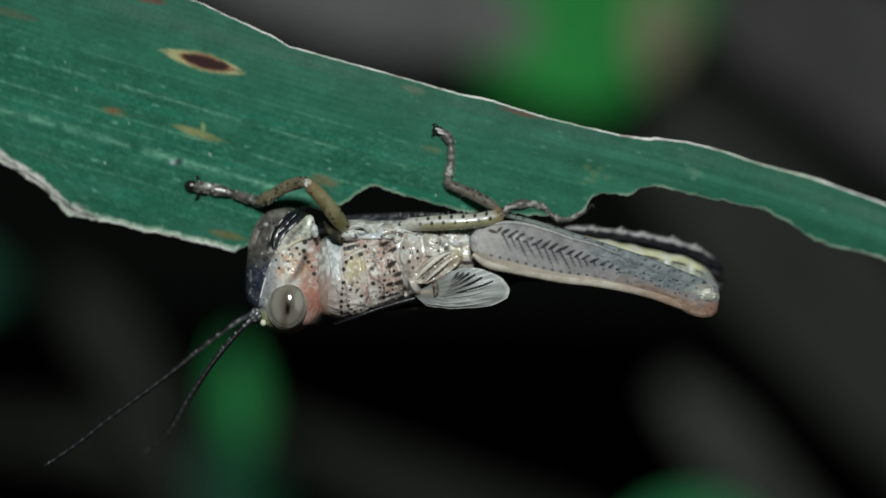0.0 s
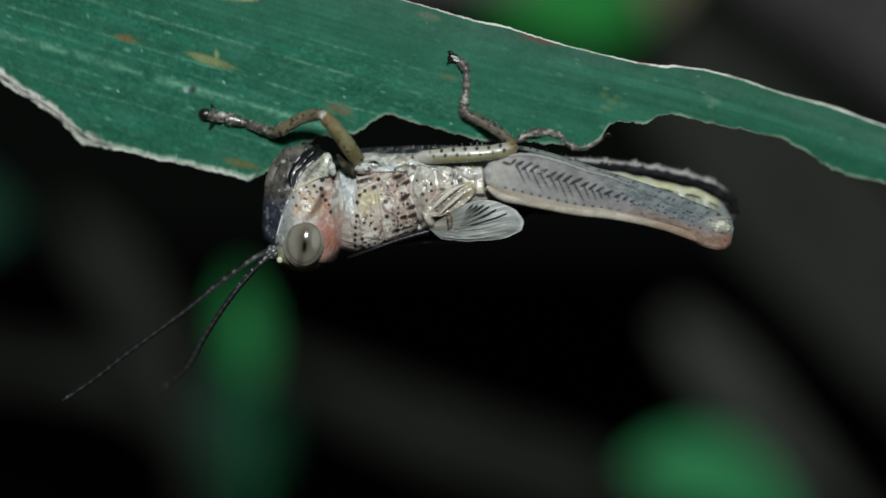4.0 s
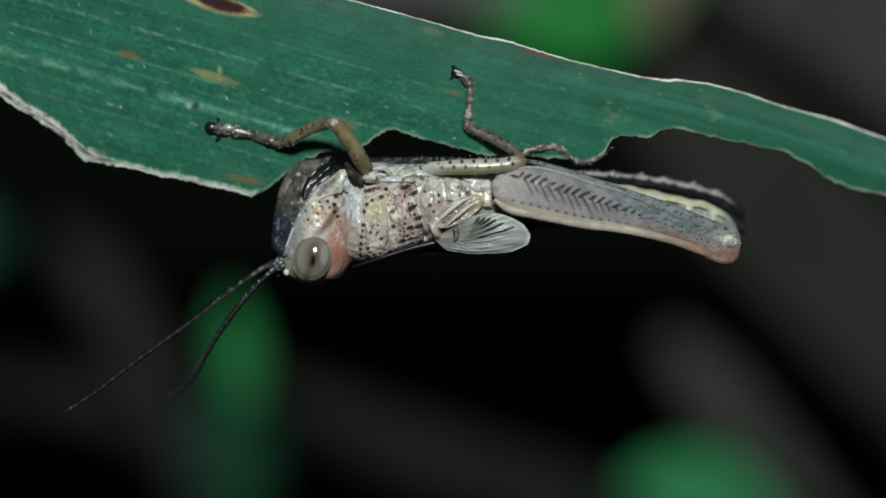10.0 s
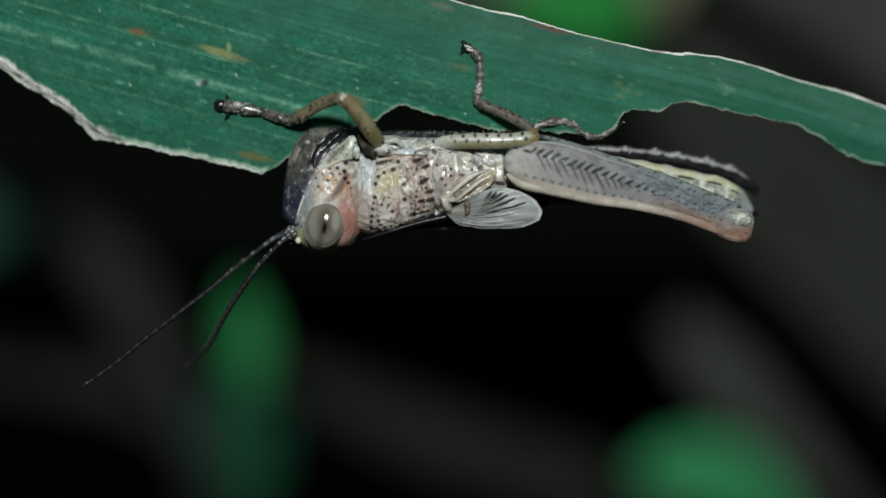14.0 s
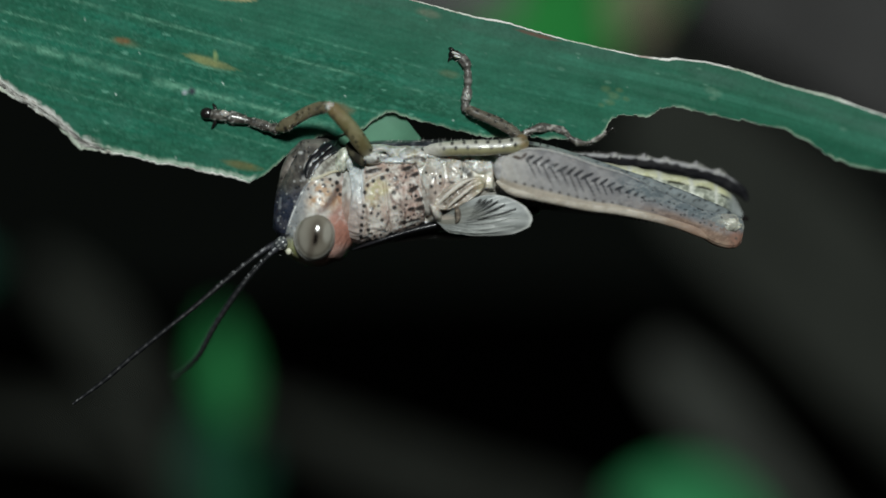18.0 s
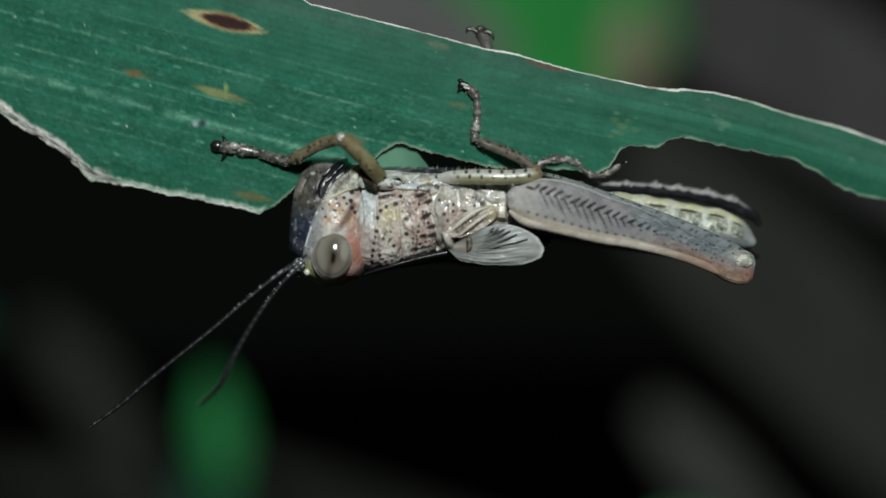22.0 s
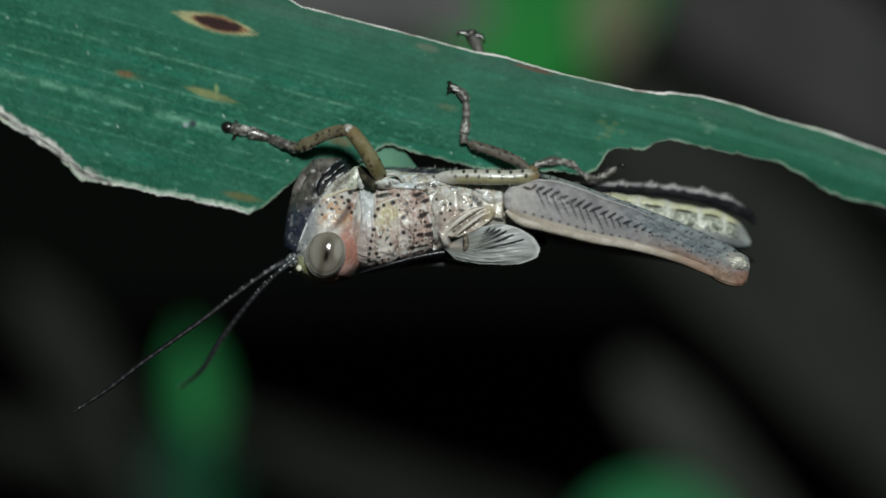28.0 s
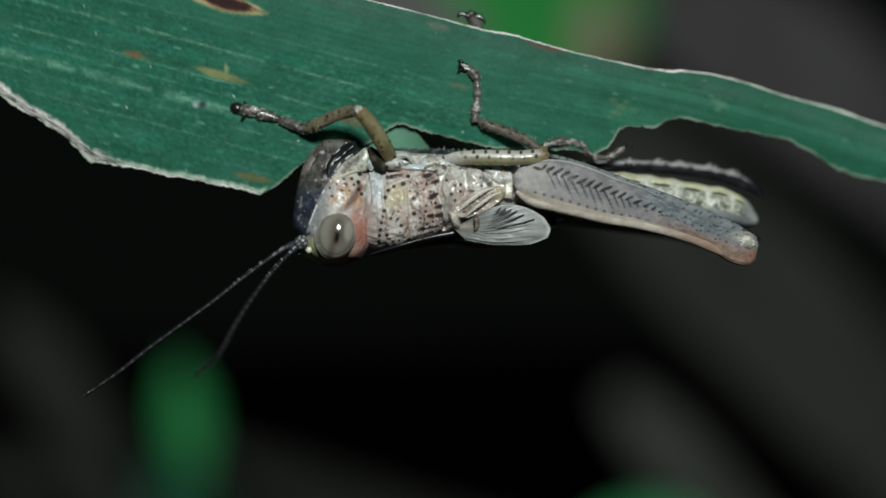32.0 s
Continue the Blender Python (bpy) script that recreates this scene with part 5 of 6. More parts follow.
def far_paint(u, v, s, c, f):
    col = mix((0.006, 0.006, 0.008), (0.018, 0.018, 0.02), step(0.4, 0.7, rough_grain(u / 12, v / 6, 105)))
    return mix(col, (0.36, 0.355, 0.37), 0.9 * step(-0.45, -0.75, c + 0.5 * (grain(u / 9, u * 0, 133) - 0.5)) * step(0.08, 0.16, s))


far_shin = tube("far_hind_shin", far_line, 160, 40, FAR_SKIN, hopper, far_paint, label="dark spiny hind shin of the other side")
for k in range(5):
    su = 1090 + 46 * k + 7 * (k % 2)
    sv = np.interp(su, [1040, 1090, 1150, 1240, 1300], [274, 278, 283, 299, 321])
    sw = 14 + 0.1 * (su - 1000)
    tube("spine", [(su, sv, sw, 4, 4), (su + 4, sv - 4, sw - 2, 3, 3), (su + 7, sv - 7 - 2 * (k % 2), sw - 4, 0.8, 0.8)], 8, 8, FAR_SKIN, far_shin, (0.26, 0.25, 0.27))
    tq = rng.uniform(-1, 1, (26, 3))
    bristles("hair_tuft", np.c_[su + 14 * tq[:, 0], sv + 2 + 3 * np.abs(tq[:, 0]), sw + 4 * tq[:, 1]], np.c_[su + 6 + 14 * tq[:, 0] + 5 * tq[:, 2], sv - 10 + 9 * np.abs(tq[:, 0]), sw - 4 + 6 * tq[:, 1]], 0.8, far_shin, label="tuft of grey hairs")
leg_hair("shin_hair", [(r[0], r[1], r[2], r[3], r[4]) for r in far_line[2:]], 280, 9, far_shin, True, 0.8, label="grey hairs on the shin")
tube("far_hind_thigh", [(900, 318, 60, 20, 14), (960, 322, 72, 40, 20), (1060, 340, 80, 36, 18), (1180, 362, 90, 28, 16), (1290, 384, 99, 24, 15), (1322, 390, 102, 12, 9)], 80, 24, CUTICLE, hopper,
     leg_paint((0.1, 0.1, 0.11), (0.02, 0.02, 0.02), 14, 0.4, 3, 107), label="dark hind thigh of the other side")
tube("tail_tip", [(1296, 378, 35, 10, 8), (1316, 384, 38, 8, 7), (1332, 388, 39, 2.5, 2.5)], 16, 12, CLAW, hopper, (0.02, 0.02, 0.022), label="small dark tail point")

# hind foot hooked on the edge of the blade
hind_foot_line = [(925, 242, -19, 5, 6), (950, 228, -21, 7, 7), (980, 224, -17, 7, 7), (1003, 230, -13, 6, 6), (1022, 246, -11, 5.5, 6), (1040, 252, -11, 5, 5), (1060, 246, -11, 4.5, 4.5), (1078, 234, -11, 4.5, 4.5), (1086, 230, -11, 2, 2)]
hind_foot = tube("hind_foot", hind_foot_line, 90, 16, CUTICLE, hopper, lambda u, v, s, c, f: mix(mix((0.08, 0.072, 0.065), (0.4, 0.38, 0.36), step(0.45, 0.75, rough_grain(u / 7, v / 5, 109))), (0.02, 0.02, 0.02), 0.9 * spots(u, v, 10, 0.5, 2.8, 110)), label="mottled grey jointed foot on the blade's edge",
                 relief=lambda s, c, f, u, v: 1 + 0.2 * np.sin(s * 31))
leg_hair("foot_hair", hind_foot_line, 160, 8, hind_foot)
for d in (-1, 1):
    tube("claw", [(1082, 232, -11 + 4 * d, 2.6, 2.6), (1092, 226, -11 + 8 * d, 2, 2), (1096, 230 + 4 * d, -11 + 9 * d, 0.5, 0.5)], 10, 8, CLAW, hind_foot, (0.02, 0.02, 0.02))

# middle leg
MID_LINE = [(748, 268, -40, 5, 5), (772, 264, -58, 11, 10), (805, 262, -73, 13, 12), (845, 261, -79, 14, 13), (890, 260, -80, 13, 12), (922, 256, -78, 13, 12), (938, 252, -72, 8, 8), (942, 250, -70, 2, 2)]


def mid_paint(u, v, s, c, f):
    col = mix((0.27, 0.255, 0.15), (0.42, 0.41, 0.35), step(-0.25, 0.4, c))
    # pale streak along the side: a gloss highlight painted into the colour
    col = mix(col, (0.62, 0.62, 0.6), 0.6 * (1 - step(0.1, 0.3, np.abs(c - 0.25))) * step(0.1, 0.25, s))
    for place, k in ((0.02, 1), (0.7, 2)):
        q = np.abs(np.modf(u / 21.0 + 0.3 * k)[0] - 0.5) * 42
        col = mix(col, BLACK, 0.95 * (1 - step(3.0, 4.6, np.hypot((21 - q) * 0.62, (c - place) * 14))))
    col = mix(col, (0.56, 0.54, 0.5), step(0.3, 0.08, s))
    return mix(col, (0.2, 0.14, 0.07), 0.8 * step(0.88, 0.95, s))


mid_thigh = tube("middle_thigh", MID_LINE, 170, 80, SHINY, hopper, mid_paint, label="olive glossy middle thigh with black dots and a painted sheen")
ball("knee_joint", (930, 246, -66), (10, 10, 11), 0, SHINY, mid_thigh, (0.2, 0.14, 0.08), 20, 24, "brown middle knee")
leg_hair("thigh_hair", MID_LINE, 90, 8, mid_thigh)
MID_KNEE, MID_HEEL = (928, 243), (834, 190)
mid_shin_line = [(932, 246, -60, 7, 7), (918, 234, -52, 9, 9), (890, 216, -40, 10, 9), (858, 201, -30, 9, 9), (838, 192, -26, 8, 8), (830, 187, -24, 3, 3)]
mid_shin = tube("middle_shin", mid_shin_line, 60, 18, CUTICLE, hopper, leg_paint((0.1, 0.088, 0.07), (0.014, 0.012, 0.011), 10, 0.7, 3.2, 111), (883, 216, -40), "brown spotted middle shin")
leg_hair("shin_hair", mid_shin_line, 90, 9, mid_shin)
mid_foot_line = [(834, 194, -21, 8, 8), (833, 182, -23, 9, 9), (836, 164, -24, 9, 8), (838, 146, -25, 7.5, 7), (838, 126, -27, 7, 7), (835, 110, -28, 9, 7), (826, 99, -29, 9, 7), (815, 93, -29, 7, 6), (809, 92, -26, 2, 2)]


def foot_paint(u, v, s, c, f):
    q = np.modf(s * 4.0)[0]
    col = mix((0.085, 0.08, 0.074), (0.185, 0.175, 0.165), step(0.35, 0.7, rough_grain(u / 7, v / 7, 113)))
    # pale bands towards the heel: glints painted in
    col = mix(col, (0.38, 0.37, 0.34), 0.6 * step(0.6, 0.8, q) * step(0.97, 0.85, q) * step(0.6, 0.1, s))
    return mix(mix(col, BLACK, 0.7 * spots(u, v, 10, 0.4, 2.4, 115)), (0.03, 0.028, 0.026), step(0.85, 0.93, s))


mid_foot = tube("middle_foot", mid_foot_line, 80, 18, SHINY, hopper, foot_paint, (834, 140, -12), "grey-brown middle foot standing on the blade", relief=lambda s, c, f, u, v: 1 - 0.22 * step(0.8, 1.0, np.abs(np.sin(s * 4 * np.pi))))
leg_hair("foot_hair", mid_foot_line, 90, 8, mid_foot)
# white pads at tip and heel, added to imitate wet highlights
for k in (0, 1):
    ball("foot_pad_and_glint", (817 + 3 * k, 92 + 6 * k, -35), (8 - k, 2.4, 3), 0.35, WET, mid_foot, lambda x, y, f: mix((0.2, 0.2, 0.2), (0.7, 0.7, 0.68), step(0.35, 0.55, rough_grain(x * 4, y * 4, 157))), 18, 22, "white glint added on the foot as a small pad", 0.4)
ball("foot_pad_and_glint", (835, 168, -32), (5.5, 8.5, 3.5), 0.1, WET, mid_foot, lambda x, y, f: mix((0.16, 0.155, 0.14), (0.62, 0.62, 0.59), step(0.38, 0.58, rough_grain(x * 4, y * 4, 158))), 26, 30, "white glint added on the foot as a small pad", 0.4)
ball("foot_pad_and_glint", (812, 93, -28), (8, 7, 6), 0, CLAW, mid_foot, (0.02, 0.02, 0.02), 18, 22, "black glossy foot pad")
for d in (-1, 1):
    tube("claw", [(816, 93 + 3 * d, -28, 3, 3), (806, 92 + 9 * d, -28, 2.4, 2.4), (803, 96 + 12 * d, -23, 0.5, 0.5)], 10, 8, CLAW, mid_foot, (0.02, 0.02, 0.02))

# front leg
FRONT_HIP, FRONT_KNEE, FRONT_HEEL, FRONT_TOE = (662, 282), (598, 183), (505, 222), (384, 194)
front_line = [(668, 280, -50, 5, 5), (661, 270, -64, 11, 10), (649, 251, -82, 14, 13), (631, 223, -96, 14, 13), (612, 198, -102, 13, 12), (600, 185, -102, 11, 10), (593, 180, -100, 4, 4)]


def front_paint(u, v, s, c, f):
    col = mix((0.15, 0.128, 0.06), (0.225, 0.2, 0.115), step(0.3, 0.7, rough_grain(u / 12, v / 12, 117)))
    col = mix(col, (0.2, 0.22, 0.12), 0.4 * step(-0.2, -0.8, c))
    col = mix(col, (0.42, 0.4, 0.32), 0.7 * step(0.2, 0.02, s))
    col = mix(col, (0.17, 0.115, 0.055), 0.6 * step(0.6, 0.9, s))
    return mix(col, BLACK, 0.95 * np.maximum(spots(u, v, 15, 0.35, 2.6, 119), spots(u, v, 11, 0.7, 3.0, 120) * (1 - step(0.1, 0.3, np.abs(c - 0.55)))))


# hip behind the front thigh, coloured near black to give its shade
tube("shaded_front_hip", [(622, 250, -56, 5, 4), (632, 263, -63, 10, 6), (643, 279, -67, 10, 6), (651, 291, -64, 3, 3)], 50, 30, FAR_SKIN, hopper,
     lambda u, v, s, c, f: mix((0.022, 0.02, 0.015), (0.075, 0.068, 0.045), step(0.4, 0.7, rough_grain(u / 9, v / 9, 341))), label="olive hip of the front leg, painted dark for the shade there")
front_thigh = tube("front_thigh", front_line, 90, 60, THIGH_SKIN, hopper, front_paint, (630, 232, -112), "thick olive front thigh with small dots")
# white flecks on the near side of the knee paint its wet sparkle
ball("knee_joint", (598, 182, -106), (10.5, 7.5, 6), 0.5, WET, front_thigh, lambda x, y, f: mix((0.2, 0.17, 0.12), (0.75, 0.75, 0.72), step(0.4, 0.52, rough_grain(x * 4.5, y * 4.5, 156)) * step(0.0, 0.4, f)), 40, 48, "front knee with a white sparkle painted on", 0.3)
front_shin_line = [(601, 184, -100, 9, 9), (586, 184, -92, 11, 10), (560, 191, -72, 11, 10), (535, 205, -50, 10.5, 10), (512, 218, -34, 10, 9), (503, 222, -28, 4, 4)]
front_shin = tube("front_shin", front_shin_line, 70, 20, CUTICLE, hopper, leg_paint((0.14, 0.12, 0.075), (0.015, 0.013, 0.012), 10.5, 0.7, 3, 121), (552, 202, -64), "olive-brown front shin with dark dots")
leg_hair("shin_hair", front_shin_line, 80, 8, front_shin)
front_foot_line = [(510, 221, -19, 10, 9), (495, 219, -15, 11, 9), (470, 211, -11, 9, 8), (445, 204, -9, 9, 8), (420, 199, -9, 12, 10), (404, 197, -9, 10.5, 9), (390, 195, -8, 10, 9), (380, 194, -7, 7, 6), (374, 194, -7, 2, 2)]
front_foot = tube("front_foot", front_foot_line, 90, 18, SHINY, hopper, lambda u, v, s, c, f: mix(mix(mix(mix((0.045, 0.041, 0.036), (0.14, 0.128, 0.112), step(0.35, 0.7, rough_grain(u / 7, v / 5, 123))), (0.5, 0.5, 0.48), 0.8 * step(0.66, 0.76, rough_grain(u / 7, v / 5, 155))), BLACK, 0.9 * spots(u, v, 10, 0.55, 3.0, 125)), (0.025, 0.022, 0.02), step(0.87, 0.93, s)),
                  (445, 207, -22), "brown mottled front foot gripping the blade", relief=lambda s, c, f, u, v: 1 - 0.2 * step(0.85, 1.0, np.abs(np.sin(s * 3.5 * np.pi))))
leg_hair("foot_hair", front_foot_line, 100, 8, front_foot)
# pale joint, coloured to stand in for a highlight
ball("foot_pad_and_glint", (411, 193, -17), (9, 6, 4), 0.2, WET, front_foot, (0.42, 0.41, 0.39), 16, 20, "pale wet joint of the foot with its glint in the colour", 0.3)
ball("foot_pad_and_glint", (380, 193, -9), (12, 10.5, 8), 0, CLAW, front_foot, (0.02, 0.02, 0.02), 18, 22, "black glossy foot pad")
for d in (-1, 1):
    tube("claw", [(396, 196 + 6 * d, -7, 4, 4), (393, 196 + 16 * d, -6, 3.2, 3.2), (388, 196 + 24 * d, -2, 0.8, 0.8)], 10, 8, CLAW, front_foot, (0.02, 0.02, 0.02))

# middle foot of the other side, which later reaches over the top of the blade
far_foot_line = [(862, 150, 4, 6, 6), (850, 100, 2, 6, 6), (838, 62, 0, 7, 6), (827, 38, -3, 11, 7), (821, 26, -6, 11.5, 7), (818, 18, -9, 7, 5), (817, 15, -10, 2, 2)]
far_foot = tube("far_middle_foot", far_foot_line, 50, 16, SHINY, hopper, foot_paint, (850, 60, 26), "grey foot hooked over the upper edge of the blade")
for d in (-1, 1):
    tube("claw", [(820 + 5 * d, 27, -8, 4.6, 4.6), (819 + 14 * d, 23 + 2 * d, -9, 4, 4), (819 + 22 * d, 27 + 5 * d, -10, 3, 3), (819 + 24 * d, 35 + 6 * d, -11, 0.8, 0.8)], 14, 8, CLAW, far_foot, (0.04, 0.04, 0.04))


# ---- plants behind, far out of focus ----
def far_blade(name, line, material, label, category, group="", fold=0.25, foot_u=None, end=0):
    """A bent leaf: rows of right, down, deep, half width; its faces turn a little about its own rib."""
    c = curve(line, 40)
    t = np.gradient(c[:, :2], axis=0)
    t /= np.linalg.norm(t, axis=1)[:, None]
    x = np.linspace(-1, 1, 9)
    u = c[:, 0, None] - t[:, 1, None] * c[:, 3, None] * x
    v = c[:, 1, None] + t[:, 0, None] * c[:, 3, None] * x
    w = c[:, 2, None] + fold * c[:, 3, None] * np.abs(x) + 0 * u
    w = w + 0.04 * c[:, 3, None] * (rough_grain(u / 90, v / 90, 130) - 0.5)
    n, m = 40, 9
    k = n * m
    f = sheet_faces(n, m)
    loop = np.r_[np.arange(0, k, m), np.arange((n - 1) * m + 1, k), np.arange(n - 2, -1, -1) * m + m - 1, np.arange(m - 2, 0, -1)]
    nxt = np.roll(loop, -1)
    pts = np.r_[P(u.ravel(), v.ravel(), w.ravel()), P(u.ravel(), v.ravel(), w.ravel() + 8)]
    at = P(*c[0, :3])
    root = new(name)
    root.location = at
    root["at"] = tuple(at)
    link("leaf_blade", pts, np.r_[f, f[:, ::-1] + k, np.stack([loop, nxt, nxt + k, loop + k], -1)], material, root, None, at)
    rib = np.stack([c[:, 0], c[:, 1], c[:, 2] - 6], -1)
    r = np.maximum(c[:, 3] * 0.05, 2)
    a = np.linspace(0, 2 * np.pi, 7)[:-1]
    ru = rib[:, 0, None] - t[:, 1, None] * r[:, None] * np.cos(a)
    rv = rib[:, 1, None] + t[:, 0, None] * r[:, None] * np.cos(a)
    rw = rib[:, 2, None] + r[:, None] * np.sin(a)
    if fold > 0.1:
        link("midrib", P(ru.ravel(), rv.ravel(), rw.ravel()), sheet_faces(40, 6, True), material, root, None, at)
    # its stalk, out sideways where it must and down to the ground
    top = P(*c[end, :3])
    foot = P(c[end, 0] if foot_u is None else foot_u, 0, c[end, 2] + 300)
    z = np.linspace(0, 1, 24)[:, None]
    line3 = np.where(z < 0.4, top + (foot * np.array([1, 1, 0]) + top * np.array([0, 0, 1]) - top) * np.sin(z / 0.4 * np.pi / 2), foot)
    line3[:, 2] = np.where(z[:, 0] < 0.4, top[2] - 0.02 * (z[:, 0] / 0.4) ** 3, (top[2] - 0.02) * (1 - (z[:, 0] - 0.4) / 0.6) - 0.01)
    ring = np.stack([np.cos(a), np.sin(a), 0 * a], -1) * 0.0007
    link("stalk", (line3[:, None, :] + ring[None] * (1 + z)[:, :, None]).reshape(-1, 3), sheet_faces(24, 6, True), material, root, None, at)
    return tagged(root, label, category, group)


B = 9300
far_blade("leaf", [(1420, 960, B, 20), (1362, 900, B, 46), (1290, 857, B - 40, 70), (1210, 842, B - 60, 62), (1150, 840, B - 40, 30), (1125, 840, B, 8)], FAR_BRIGHT,
          "bright green broad leaf, blurred, low behind the blade", "leaf", "leaves behind")
far_blade("leaf", [(2010, 1040, B + 100, 60), (1870, 1005, B + 60, 66), (1730, 985, B + 60, 54), (1600, 985, B + 40, 18)], FAR_GREEN, "dark green leaf, blurred", "leaf", "leaves behind")
far_blade("leaf", [(440, 930, B + 1500, 20), (440, 830, B + 1500, 66), (435, 745, B + 1500, 70), (430, 660, B + 1500, 30)], FAR_SHADED, "bluish green leaf, blurred, its dimness set in the colour", "leaf", "leaves behind")
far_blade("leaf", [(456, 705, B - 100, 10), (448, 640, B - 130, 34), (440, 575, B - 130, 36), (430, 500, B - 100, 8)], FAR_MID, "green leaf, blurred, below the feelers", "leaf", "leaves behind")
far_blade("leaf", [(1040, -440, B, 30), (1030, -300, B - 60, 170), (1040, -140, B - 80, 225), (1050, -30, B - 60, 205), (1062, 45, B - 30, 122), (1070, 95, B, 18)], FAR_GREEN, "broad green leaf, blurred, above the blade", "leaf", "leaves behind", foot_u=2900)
# this leaf too is dimmed by its colour
far_blade("leaf", [(-260, 360, B + 1500, 60), (-130, 390, B + 1500, 80), (-20, 405, B + 1500, 60), (40, 410, B + 1500, 10)], FAR_SHADED, "dark green leaf, blurred", "leaf", "leaves behind")
far_blade("withered_leaf", [(1200, -170, B - 250, 10), (1190, -100, B - 280, 42), (1182, -30, B - 280, 44), (1170, 35, B - 250, 12)], FAR_TAN, "brownish withered leaf, blurred", "leaf", foot_u=2850)
# a narrow pale blade close behind the bitten one, seen through the gap above the body
leaf_behind = far_blade("grass_leaf", [(-1800, -330, 60, 30), (-900, -230, 70, 45), (-200, -40, 80, 45), (300, 90, 90, 42), (560, 176, 14, 44), (640, 208, 3, 50), (690, 226, 2, 52), (728, 238, 2, 46), (746, 244, 2, 26), (752, 246, 2, 6)], FAR_MIST,
          "narrow pale green leaf close behind the bitten blade", "grass leaf", fold=0.04)
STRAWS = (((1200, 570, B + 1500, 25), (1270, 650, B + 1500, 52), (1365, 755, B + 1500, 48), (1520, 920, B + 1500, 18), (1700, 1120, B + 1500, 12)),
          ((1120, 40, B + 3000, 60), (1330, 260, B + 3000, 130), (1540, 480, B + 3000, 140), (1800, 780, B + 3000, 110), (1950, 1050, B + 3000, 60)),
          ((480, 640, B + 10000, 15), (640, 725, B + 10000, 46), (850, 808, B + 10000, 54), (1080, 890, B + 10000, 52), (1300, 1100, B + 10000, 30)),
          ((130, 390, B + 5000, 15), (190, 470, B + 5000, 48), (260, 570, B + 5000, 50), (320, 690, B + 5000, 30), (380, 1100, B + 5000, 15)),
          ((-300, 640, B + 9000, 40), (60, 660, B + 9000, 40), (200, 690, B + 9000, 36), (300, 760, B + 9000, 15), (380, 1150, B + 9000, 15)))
# how lit each withered leaf looks is set by its colour
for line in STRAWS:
    far_blade("dry_stalk", line, FAR_STRAW_HALF_LIT if line[0][0] == 1200 else FAR_STRAW_DIM, "grey withered grass leaf, blurred, in the dark", "grass leaf", "withered leaves behind", 0.4, end=-1)
far_blade("dry_stalk", ((250, -290, B - 2500, 80), (520, -195, B - 2500, 130), (760, -115, B - 2500, 115), (960, -50, B - 2500, 40)), FAR_STRAW_BRIGHT, "grey withered grass leaf, blurred, in the dark", "grass leaf", "withered leaves behind", 0.4, foot_u=-2100)
far_blade("dry_stalk", ((1160, -270, B + 2500, 70), (1380, -130, B + 2500, 135), (1590, 15, B + 2500, 140), (1900, 280, B + 2500, 90)), FAR_STRAW_LIT, "grey withered grass leaf, blurred, in the dark", "grass leaf", "withered leaves behind", 0.4, end=-1)


